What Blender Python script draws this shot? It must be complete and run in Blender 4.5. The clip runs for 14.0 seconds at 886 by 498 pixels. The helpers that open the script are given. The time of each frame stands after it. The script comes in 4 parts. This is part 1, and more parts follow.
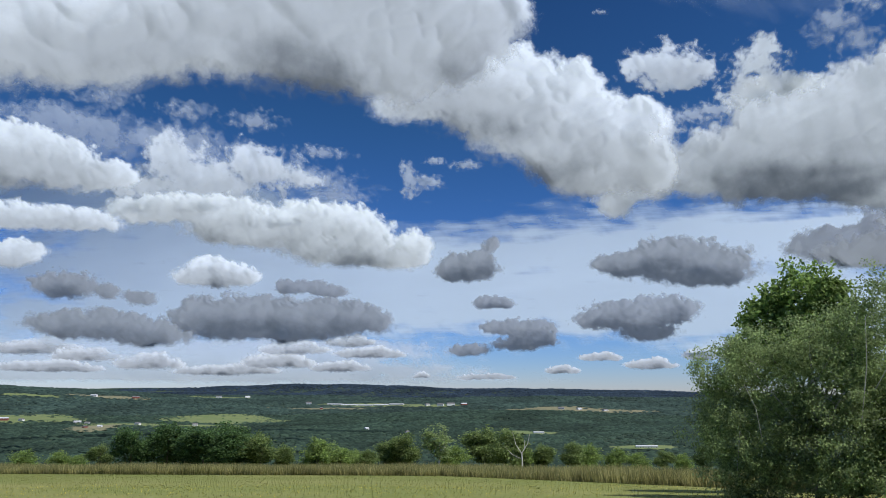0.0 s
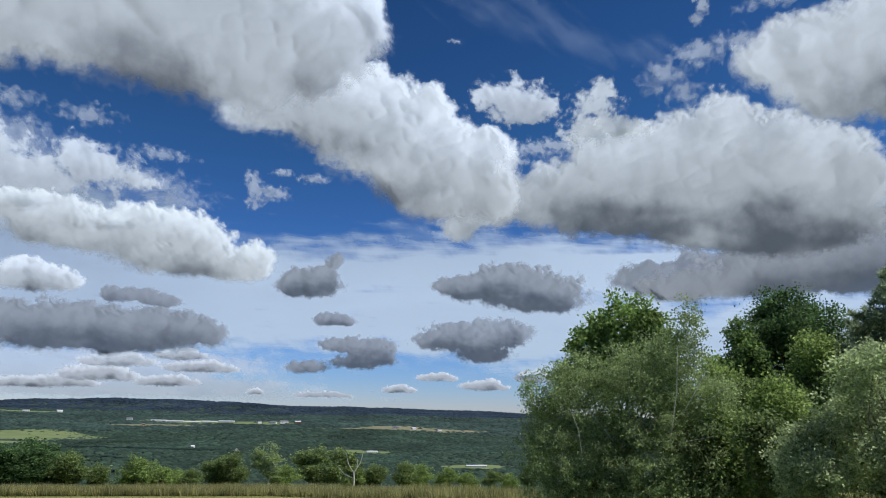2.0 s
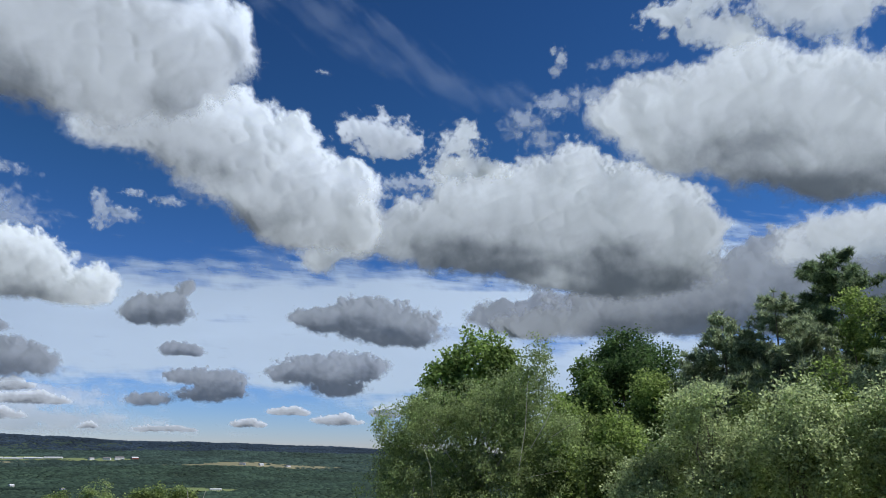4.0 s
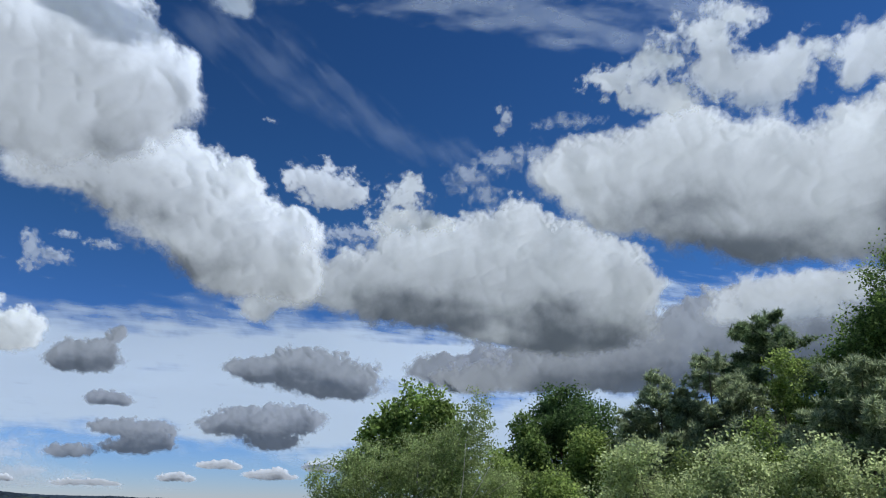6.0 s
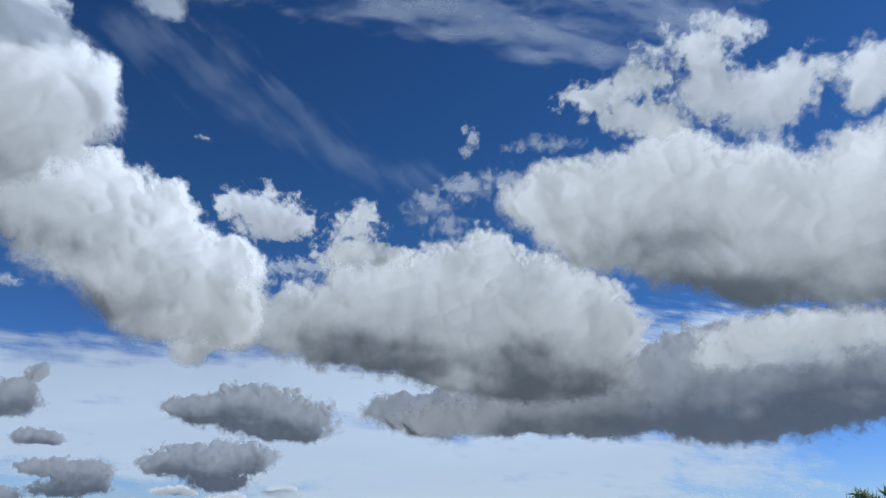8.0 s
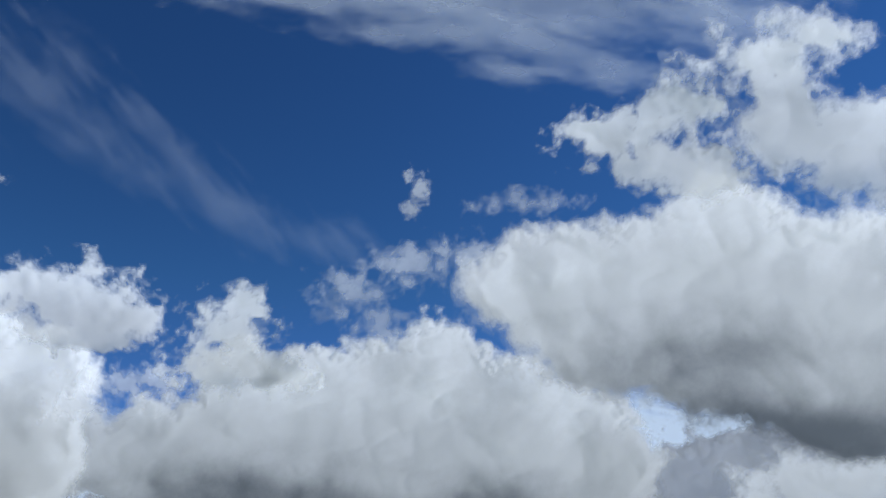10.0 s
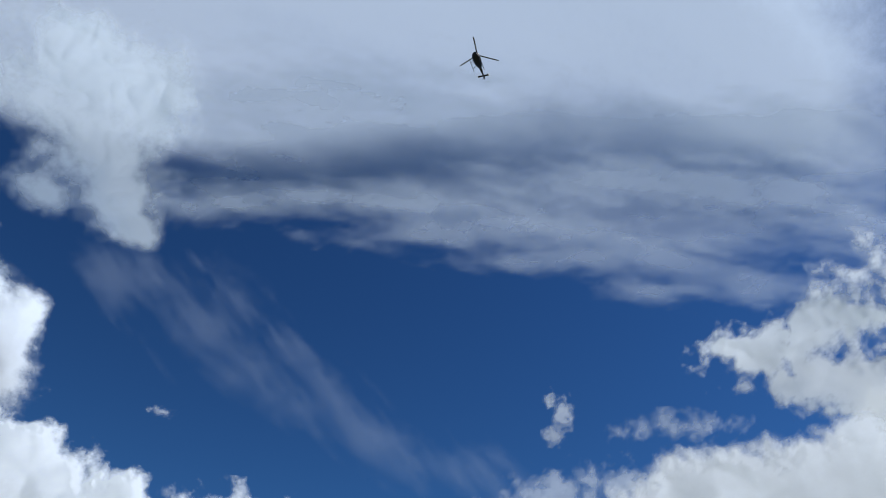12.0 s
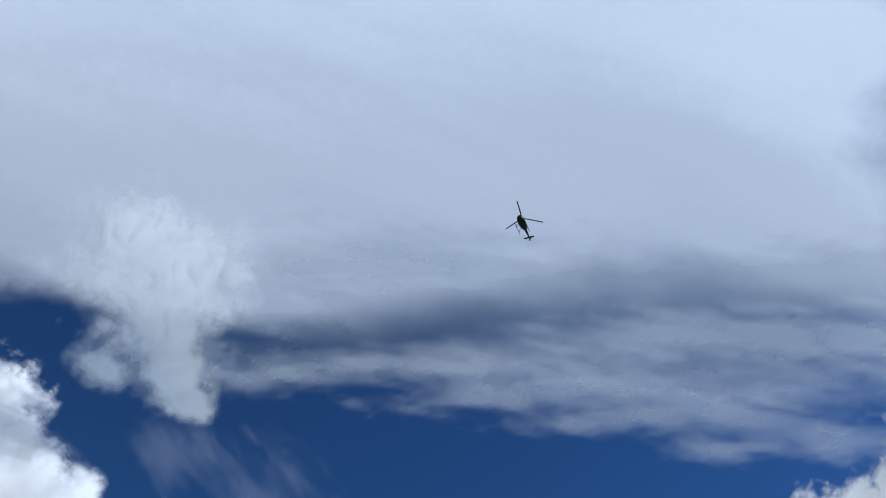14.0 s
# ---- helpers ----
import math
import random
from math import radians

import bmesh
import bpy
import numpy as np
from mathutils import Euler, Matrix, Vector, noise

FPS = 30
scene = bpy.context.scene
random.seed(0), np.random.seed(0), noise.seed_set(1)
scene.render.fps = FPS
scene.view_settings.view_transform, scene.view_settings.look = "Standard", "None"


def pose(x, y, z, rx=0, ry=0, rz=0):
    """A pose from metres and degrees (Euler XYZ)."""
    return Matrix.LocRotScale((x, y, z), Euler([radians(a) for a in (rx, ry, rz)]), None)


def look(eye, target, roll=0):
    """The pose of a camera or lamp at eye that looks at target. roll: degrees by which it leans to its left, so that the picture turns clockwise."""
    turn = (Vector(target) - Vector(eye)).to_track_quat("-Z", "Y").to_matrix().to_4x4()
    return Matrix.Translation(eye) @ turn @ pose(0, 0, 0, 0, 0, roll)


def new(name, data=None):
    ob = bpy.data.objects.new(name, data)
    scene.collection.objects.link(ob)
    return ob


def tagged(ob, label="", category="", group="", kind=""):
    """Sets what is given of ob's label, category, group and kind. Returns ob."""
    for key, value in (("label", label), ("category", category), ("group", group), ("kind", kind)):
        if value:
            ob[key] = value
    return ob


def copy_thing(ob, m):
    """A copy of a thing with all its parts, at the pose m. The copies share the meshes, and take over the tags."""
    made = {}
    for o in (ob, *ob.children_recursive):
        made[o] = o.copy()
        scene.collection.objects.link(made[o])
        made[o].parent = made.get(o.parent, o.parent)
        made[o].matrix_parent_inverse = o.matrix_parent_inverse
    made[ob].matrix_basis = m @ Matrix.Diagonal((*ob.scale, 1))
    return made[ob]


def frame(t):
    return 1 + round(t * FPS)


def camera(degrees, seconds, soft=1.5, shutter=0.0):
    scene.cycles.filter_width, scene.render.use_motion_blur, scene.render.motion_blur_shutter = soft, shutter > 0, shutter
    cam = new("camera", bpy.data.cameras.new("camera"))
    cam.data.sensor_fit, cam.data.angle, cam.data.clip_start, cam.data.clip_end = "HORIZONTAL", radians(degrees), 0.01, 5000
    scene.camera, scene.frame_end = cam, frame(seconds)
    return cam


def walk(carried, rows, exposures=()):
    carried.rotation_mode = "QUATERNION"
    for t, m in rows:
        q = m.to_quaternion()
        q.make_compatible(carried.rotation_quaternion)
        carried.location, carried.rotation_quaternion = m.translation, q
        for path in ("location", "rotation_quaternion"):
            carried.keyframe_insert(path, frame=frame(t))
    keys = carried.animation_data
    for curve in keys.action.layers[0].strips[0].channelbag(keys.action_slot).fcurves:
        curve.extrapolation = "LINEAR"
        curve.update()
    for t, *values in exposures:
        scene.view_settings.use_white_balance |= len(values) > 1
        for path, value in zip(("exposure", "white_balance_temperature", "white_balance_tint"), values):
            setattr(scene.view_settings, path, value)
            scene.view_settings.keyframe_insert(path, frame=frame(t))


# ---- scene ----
cam = camera(60.3, 14.0, soft=1.0)
# seconds, share of the climb, heading, pitch, lean
PATH = [
    (0.0, 0, 0.0, 10.9, 0.0), (0.5, 0, -1.97, 11.3, 0.4), (1.0, 0, -4.84, 11.67, 0.62),
    (1.5, 0, -8.29, 12.0, 0.83), (2.0, 0, -11.86, 12.35, 0.92), (2.5, 0, -15.27, 12.84, 0.98),
    (3.0, 0, -18.25, 13.48, 0.95), (3.5, 0, -20.63, 14.19, 0.9), (4.2, 0, -23.3, 15.4, 0.85),
    (5.2, 0, -26.0, 17.5, 1.05), (6.0, 0, -27.02, 19.03, 1.2), (6.5, 0, -27.44, 19.76, 1.23),
    (7.0, 0, -27.67, 20.23, 1.19), (7.2, 0.012, -27.9, 20.2, 1.1), (7.7, 0.145, -28.9, 20.3, 0.9),
    (8.3, 0.432, -30.6, 20.6, 0.6), (8.9, 0.72, -32.2, 20.9, 0.3), (9.5, 0.916, -33.26, 21.43, 0.03),
    (10.0, 1, -33.99, 23.71, 0.3), (10.5, 1, -32.84, 27.14, 1.21), (11.0, 1, -29.87, 31.25, 2.45),
    (11.5, 1, -25.51, 35.74, 3.77), (12.0, 1, -20.9, 40.0, 5.32), (12.5, 1, -17.35, 43.65, 6.34),
    (13.0, 1, -15.53, 46.26, 6.8), (13.5, 1, -14.3, 48.76, 7.53), (14.0, 1, -13.42, 51.64, 8.25),
]
EYE = Vector((0, 0, 1.6))
CLIMB = Vector((34.43, 54.65, 36.93))


def stand(s, yaw, pitch, lean):
    m = pose(0, 0, 0, 90 + pitch, 0, yaw) @ pose(0, 0, 0, 0, 0, lean)
    m.translation = EYE + s * CLIMB
    return m


walk(cam, [(t, stand(s, y, p, r)) for t, s, y, p, r in PATH])

# ---- sky and sun ----
SUN_EL, SUN_AZ = 56.0, 112.0        # degrees; azimuth clockwise from straight ahead
scene.view_settings.exposure = 0.0
world = bpy.data.worlds.new("sky")
scene.world = world
world.use_nodes = True
wn, wl = world.node_tree.nodes, world.node_tree.links
sky = wn.new("ShaderNodeTexSky")
sky.sky_type, sky.sun_disc = "NISHITA", False
sky.sun_elevation, sky.sun_rotation = radians(SUN_EL), radians(SUN_AZ)
sky.air_density, sky.dust_density, sky.ozone_density, sky.altitude = 1.0, 0.0, 1.5, 300
deep = wn.new("ShaderNodeGamma")
deep.inputs["Gamma"].default_value = 1.7
half = wn.new("ShaderNodeVectorMath")
half.operation = "MULTIPLY"
half.inputs[1].default_value = (0.397, 0.495, 0.553)
wl.new(sky.outputs["Color"], half.inputs[0])
wl.new(half.outputs[0], deep.inputs["Color"])
where = wn.new("ShaderNodeTexCoord")
upness = wn.new("ShaderNodeSeparateXYZ")
wl.new(where.outputs["Generated"], upness.inputs[0])
haze = wn.new("ShaderNodeValToRGB")      # the air low over the land is bluer than the zenith
haze.color_ramp.elements[0].position, haze.color_ramp.elements[0].color = 0.0, (0.88, 0.75, 1.25, 1)
haze.color_ramp.elements[1].position, haze.color_ramp.elements[1].color = 0.35, (0.96, 1.09, 1.05, 1)
wl.new(upness.outputs["Z"], haze.inputs["Fac"])
tint = wn.new("ShaderNodeVectorMath")
tint.operation = "MULTIPLY"
wl.new(deep.outputs["Color"], tint.inputs[0])
wl.new(haze.outputs["Color"], tint.inputs[1])
wl.new(tint.outputs[0], wn["Background"].inputs["Color"])
wn["Background"].inputs["Strength"].default_value = 0.065
sun = new("sun", bpy.data.lights.new("sun", "SUN"))
sun.data.energy, sun.data.angle, sun.data.color = 5.0, radians(0.6), (1.0, 0.97, 0.93)
sa, se = radians(SUN_AZ), radians(SUN_EL)
sun.matrix_world = look((0, 0, 400), Vector((0, 0, 400)) - Vector((math.sin(sa) * math.cos(se), math.cos(sa) * math.cos(se), math.sin(se))))


# ---- materials ----
def material(name):
    m = bpy.data.materials.new(name)
    m.use_nodes = True
    m.node_tree.nodes.clear()
    n, l = m.node_tree.nodes, m.node_tree.links
    out = n.new("ShaderNodeOutputMaterial")

    def node(kind, **sockets):
        made = n.new(kind)
        for key, value in sockets.items():
            made.inputs[key.replace("_", " ")].default_value = value
        return made
    return m, node, l.new, out


def ramp(node, link, source, stops):
    r = node("ShaderNodeValToRGB")
    while len(r.color_ramp.elements) < len(stops):
        r.color_ramp.elements.new(0.5)
    for e, (p, c) in zip(r.color_ramp.elements, stops):
        e.position, e.color = p, (*c, 1)
    link(source, r.inputs["Fac"])
    return r


def leaf_material(name, dark, light, through_light=0.35, rough=0.55, patch=0.45):
    """Foliage: each leaf its own shade between two greens, light shining through."""
    m, node, link, out = material(name)
    geo = node("ShaderNodeNewGeometry")
    mix = ramp(node, link, geo.outputs["Random Per Island"], [(0.0, [0.7 * c for c in dark]), (0.6, [(a + b) / 2 for a, b in zip(dark, light)]), (1.0, [1.2 * c for c in light])])
    coord = node("ShaderNodeTexCoord")
    blot = node("ShaderNodeTexNoise", Scale=patch, Detail=3.0)
    link(coord.outputs["Object"], blot.inputs["Vector"])
    hsv = node("ShaderNodeHueSaturation")
    val = node("ShaderNodeMapRange", From_Min=0.3, From_Max=0.7, To_Min=0.7, To_Max=1.35)
    link(blot.outputs["Fac"], val.inputs["Value"])
    link(val.outputs["Result"], hsv.inputs["Value"])
    link(mix.outputs["Color"], hsv.inputs["Color"])
    bsdf = node("ShaderNodeBsdfPrincipled", Roughness=rough)
    bsdf.inputs["Specular IOR Level"].default_value = 0.2
    link(hsv.outputs["Color"], bsdf.inputs["Base Color"])
    tra = node("ShaderNodeBsdfTranslucent")
    link(hsv.outputs["Color"], tra.inputs["Color"])
    both = node("ShaderNodeMixShader")
    both.inputs[0].default_value = through_light
    link(bsdf.outputs[0], both.inputs[1])
    link(tra.outputs[0], both.inputs[2])
    link(both.outputs[0], out.inputs["Surface"])
    return m


def rough_material(name, a, b, scale, rough=0.85, bump=0.3, detail=6.0, metallic=0.0, gloss=0.4):
    m, node, link, out = material(name)
    coord = node("ShaderNodeTexCoord")
    tex = node("ShaderNodeTexNoise", Scale=scale, Detail=detail, Roughness=0.65)
    link(coord.outputs["Object"], tex.inputs["Vector"])
    mix = ramp(node, link, tex.outputs["Fac"], [(0.3, a), (0.7, b)])
    bsdf = node("ShaderNodeBsdfPrincipled", Roughness=rough, Metallic=metallic)
    bsdf.inputs["Specular IOR Level"].default_value = gloss
    link(mix.outputs["Color"], bsdf.inputs["Base Color"])
    bmp = node("ShaderNodeBump", Strength=bump, Distance=0.02)
    link(tex.outputs["Fac"], bmp.inputs["Height"])
    link(bmp.outputs["Normal"], bsdf.inputs["Normal"])
    link(bsdf.outputs[0], out.inputs["Surface"])
    return m


def cloud_material(name, crisp, fray, pale, lit_tone=0.5, shade_tone=0.07, grain=0.35, tone=(0.9, 0.985, 1.1), drawn=False):
    """Water droplets: white; light shines through; self-shade painted darker towards the base; clear at the frayed rim.
    """
    m, node, link, out = material(name)
    coord = node("ShaderNodeTexCoord")
    depth = node("ShaderNodeAttribute")
    depth.attribute_name = "thickness"
    self_shade = node("ShaderNodeAttribute")
    self_shade.attribute_name = "self_shade"
    tex = node("ShaderNodeTexNoise", Scale=grain, Detail=5.0 if drawn else 9.0, Roughness=0.55 if drawn else 0.66)
    along = node("ShaderNodeVectorMath")
    along.operation = "MULTIPLY"
    along.inputs[1].default_value = (0.5, 0.5, 3.0) if drawn else (1.0, 1.0, 1.0)      # ice cloud is drawn out by the wind
    link(coord.outputs["Object"], along.inputs[0])
    link(along.outputs[0], tex.inputs["Vector"])
    shift = node("ShaderNodeMath")
    shift.operation = "MULTIPLY_ADD"
    shift.inputs[1].default_value = fray
    shift.inputs[2].default_value = -0.5 * fray
    link(tex.outputs["Fac"], shift.inputs[0])
    total = node("ShaderNodeMath")
    link(depth.outputs["Fac"], total.inputs[0])
    link(shift.outputs[0], total.inputs[1])
    alpha = node("ShaderNodeMapRange", From_Min=0.0, From_Max=crisp, To_Min=0.0, To_Max=pale)
    alpha.interpolation_type = "SMOOTHSTEP"
    link(total.outputs[0], alpha.inputs["Value"])
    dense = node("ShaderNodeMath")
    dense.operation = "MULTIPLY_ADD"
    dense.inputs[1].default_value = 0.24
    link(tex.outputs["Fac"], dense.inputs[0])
    link(self_shade.outputs["Fac"], dense.inputs[2])
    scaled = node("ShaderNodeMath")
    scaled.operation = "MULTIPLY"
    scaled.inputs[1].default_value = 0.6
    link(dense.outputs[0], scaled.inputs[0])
    # painted shade: bright tone to dark tone, the dark end bluer
    shade_ramp = ramp(node, link, scaled.outputs[0], [(0.02, [lit_tone * c for c in tone]), (0.45, [(0.55 * lit_tone + 0.45 * shade_tone) * c for c in tone]), (1.0, [shade_tone * c * d for c, d in zip(tone, (0.91, 1.0, 1.12))])])
    shade_ramp.color_ramp.interpolation = "EASE"
    back = node("ShaderNodeBsdfDiffuse")
    fore = node("ShaderNodeBsdfTranslucent")
    for b in (back, fore):
        link(shade_ramp.outputs["Color"], b.inputs["Color"])
    body = node("ShaderNodeAddShader")
    link(back.outputs[0], body.inputs[0])
    link(fore.outputs[0], body.inputs[1])
    clear = node("ShaderNodeBsdfTransparent")
    both = node("ShaderNodeMixShader")
    link(alpha.outputs["Result"], both.inputs[0])
    link(clear.outputs[0], both.inputs[1])
    link(body.outputs[0], both.inputs[2])
    link(both.outputs[0], out.inputs["Surface"])
    return m


BLUISH = (0.81, 0.975, 1.24)
WARM = (0.89, 0.985, 1.12)
CUMULUS = cloud_material("cumulus", 0.32, 0.5, 1.0, 0.5, 0.07, tone=WARM)
# darker copy of CUMULUS, the shade on these clouds put into its colour
GREY = cloud_material("grey_cumulus", 0.3, 0.5, 0.96, 0.29, 0.07, tone=(0.84, 0.95, 1.16))
SOFT = cloud_material("soft_cloud", 0.8, 0.85, 0.86, 0.45, 0.2, grain=0.5, tone=WARM)
LOBE = cloud_material("soft_lobe", 1.1, 0.8, 0.72, 0.42, 0.25, grain=0.4, tone=(0.82, 0.97, 1.18))
THIN = cloud_material("thin_cloud", 1.1, 0.9, 0.5, 0.42, 0.22, 0.5, WARM)
SHRED = cloud_material("cloud_shred", 1.3, 1.0, 0.4, 0.45, 0.22, 0.6, WARM)
LOW = cloud_material("low_cloud", 0.9, 0.6, 0.62, 0.44, 0.2, 0.2, (0.92, 0.98, 1.08))
BAND = cloud_material("cloud_band", 1.3, 0.3, 0.36, 0.36, 0.24, 0.25, BLUISH, True)
VEIL = cloud_material("veil", 0.95, 1.1, 0.84, 0.44, 0.34, 0.06, (0.83, 0.985, 1.16), True)
HAZE = cloud_material("cirrus_haze", 1.2, 0.5, 0.38, 0.34, 0.24, 0.02, BLUISH, True)
CIRRUS = cloud_material("cirrus", 1.6, 0.6, 0.15, 0.4, 0.24, 0.25, BLUISH)
SHEET = cloud_material("stratus", 0.9, 0.3, 0.9, 0.5, 0.24, 0.05, BLUISH)


# ---- numbers that vary smoothly over a plane ----
def lattice(ix, iy, seed):
    h = (ix.astype(np.int64) * 374761393 + iy.astype(np.int64) * 668265263 + seed * 974711) & 0x7FFFFFFF
    h = ((h ^ (h >> 13)) * 1274126177) & 0x7FFFFFFF
    return ((h ^ (h >> 16)) & 0xFFFF) / 65535.0


def smooth_noise(x, y, seed=0):
    ix, iy = np.floor(x), np.floor(y)
    fx, fy = x - ix, y - iy
    fx, fy = fx * fx * fx * (fx * (fx * 6 - 15) + 10), fy * fy * fy * (fy * (fy * 6 - 15) + 10)
    a, b = lattice(ix, iy, seed), lattice(ix + 1, iy, seed)
    c, d = lattice(ix, iy + 1, seed), lattice(ix + 1, iy + 1, seed)
    return (a + (b - a) * fx) * (1 - fy) + (c + (d - c) * fx) * fy


def layers(x, y, octaves=5, seed=0, gain=0.5):
    """Fractal noise about 0, within -1 and 1."""
    total, amp, norm = 0, 1.0, 0
    for k in range(octaves):
        total = total + amp * (2 * smooth_noise(x * 2 ** k + 17.3 * k, y * 2 ** k - 9.1 * k, seed + k) - 1)
        x, y = 0.8 * x - 0.6 * y, 0.6 * x + 0.8 * y
        norm += amp
        amp *= gain
    return total / norm


def link_mesh(name, verts, faces, mat, parent=None, smooth=False):
    me = bpy.data.meshes.new(name)
    me.from_pydata(verts, [], faces)
    if smooth:
        me.polygons.foreach_set("use_smooth", [True] * len(me.polygons))
    me.materials.append(mat)
    ob = new(name, me)
    ob.parent = parent
    return ob


def part(name, bm, mat, parent=None, label="", smooth=False):
    me = bpy.data.meshes.new(name)
    bm.to_mesh(me)
    bm.free()
    if smooth:
        me.polygons.foreach_set("use_smooth", [True] * len(me.polygons))
    me.materials.append(mat)
    ob = new(name, me)
    ob.parent = parent
    if label:
        tagged(ob, label)
    return ob

# ---- land ----
def height(x, y):
    """The land's height over the lawn at the camera's feet: a slope down to a valley, wooded hills beyond it, a far ridge."""
    z = np.interp(y, [-5000, -60, 0, 115, 170, 420, 850, 1300, 1450, 2000, 2700, 3400, 3900, 4300, 4650, 4950],
                  [6, 2, 0, -9.0, -15, -72, -138, -128, -112, -88, -64, -34, -18, 0, 18, 12])
    z = z + 88 * np.exp(-((x + 2100) / 1150) ** 2 - ((y - 3150) / 650) ** 2)
    z = z + 50 * np.exp(-((x + 900) / 1500) ** 2 - ((y - 4600) / 330) ** 2)
    z = z + 20 * np.exp(-((x - 350) / 500) ** 2 - ((y - 2900) / 400) ** 2)
    far = np.clip((np.hypot(x, y) - 500) / 1500, 0, 1)
    return z + far * (16 * layers(x / 700, y / 500, 3, 5) + 5 * layers(x / 180, y / 180, 3, 9))


def ground_material():
    m, node, link, out = material("grass_ground")
    coord = node("ShaderNodeTexCoord")
    sep = node("ShaderNodeSeparateXYZ")
    link(coord.outputs["Object"], sep.inputs[0])
    fine = node("ShaderNodeTexNoise", Scale=1.6, Detail=8.0, Roughness=0.7)
    wide = node("ShaderNodeTexNoise", Scale=0.07, Detail=4.0)
    for n in (fine, wide):
        link(coord.outputs["Object"], n.inputs["Vector"])
    lawn = ramp(node, link, fine.outputs["Fac"], [(0.3, (0.115, 0.145, 0.037)), (0.55, (0.16, 0.18, 0.05)), (0.75, (0.21, 0.215, 0.07))])
    dry = node("ShaderNodeMix")
    dry.data_type = "RGBA"
    amount = node("ShaderNodeMapRange", From_Min=0.45, From_Max=0.7, To_Min=0.0, To_Max=0.55)
    link(wide.outputs["Fac"], amount.inputs["Value"])
    link(amount.outputs["Result"], dry.inputs["Factor"])
    link(lawn.outputs["Color"], dry.inputs["A"])
    dry.inputs["B"].default_value = (0.25, 0.23, 0.09, 1)
    big = node("ShaderNodeTexNoise", Scale=0.004, Detail=5.0, Roughness=0.6)
    link(coord.outputs["Object"], big.inputs["Vector"])
    fields = ramp(node, link, big.outputs["Fac"], [(0.35, (0.03, 0.052, 0.036)), (0.65, (0.05, 0.075, 0.048))])
    out_there = node("ShaderNodeMapRange", From_Min=200.0, From_Max=600.0)
    link(sep.outputs["Y"], out_there.inputs["Value"])
    all_of_it = node("ShaderNodeMix")
    all_of_it.data_type = "RGBA"
    link(out_there.outputs["Result"], all_of_it.inputs["Factor"])
    link(dry.outputs["Result"], all_of_it.inputs["A"])
    link(fields.outputs["Color"], all_of_it.inputs["B"])
    bsdf = node("ShaderNodeBsdfPrincipled", Roughness=0.9)
    bsdf.inputs["Specular IOR Level"].default_value = 0.15
    link(all_of_it.outputs["Result"], bsdf.inputs["Base Color"])
    bmp = node("ShaderNodeBump", Strength=0.6, Distance=0.05)
    link(fine.outputs["Fac"], bmp.inputs["Height"])
    link(bmp.outputs["Normal"], bsdf.inputs["Normal"])
    link(bsdf.outputs[0], out.inputs["Surface"])
    return m


def ground():
    rings = np.concatenate([[0.0], np.geomspace(1.5, 4930, 170)])
    turns = np.linspace(0, 2 * np.pi, 361)[:-1]
    Rr, Aa = np.meshgrid(rings, turns, indexing="ij")
    x, y = Rr * np.sin(Aa), Rr * np.cos(Aa)
    z = height(x, y)
    n = len(turns)
    idx = np.arange(x.size).reshape(x.shape)
    a, b = idx[:-1], idx[1:]
    f = np.stack([a, b, np.roll(b, -1, 1), np.roll(a, -1, 1)], -1).reshape(-1, 4)
    ob = link_mesh("ground", np.stack([x, y, z], -1).reshape(-1, 3).tolist(), f.tolist(), ground_material(), smooth=True)
    tagged(ob, "mown lawn sloping down to a wooded valley and hills", "ground", kind="structure")


ground()

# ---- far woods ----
# distance haze painted into the leaf colours, bluer for each farther belt
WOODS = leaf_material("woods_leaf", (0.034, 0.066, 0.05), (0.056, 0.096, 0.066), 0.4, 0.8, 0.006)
FAR_WOODS = leaf_material("far_woods_haze_leaf", (0.042, 0.078, 0.068), (0.062, 0.104, 0.085), 0.4, 0.8, 0.004)
RIDGE = leaf_material("ridge_haze_leaf", (0.04, 0.068, 0.105), (0.048, 0.078, 0.116), 0.5, 0.85, 0.004)
# clearings: x, y, half width, half depth
CLEAR = np.array([(-1251, 2264, 190, 90), (-1283, 2997, 170, 45), (-930, 3352, 190, 60), (-690, 2413, 170, 110), (-869, 1960, 60, 60),
    (-280, 3090, 230, 75), (-40, 3010, 130, 45), (420, 2715, 130, 40), (215, 1960, 70, 25), (420, 1643, 70, 18),
    (-440, 2861, 170, 30), (-1500, 2864, 120, 40), (-826, 2086, 130, 50), (480, 2700, 260, 30), (-600, 2050, 90, 40)])


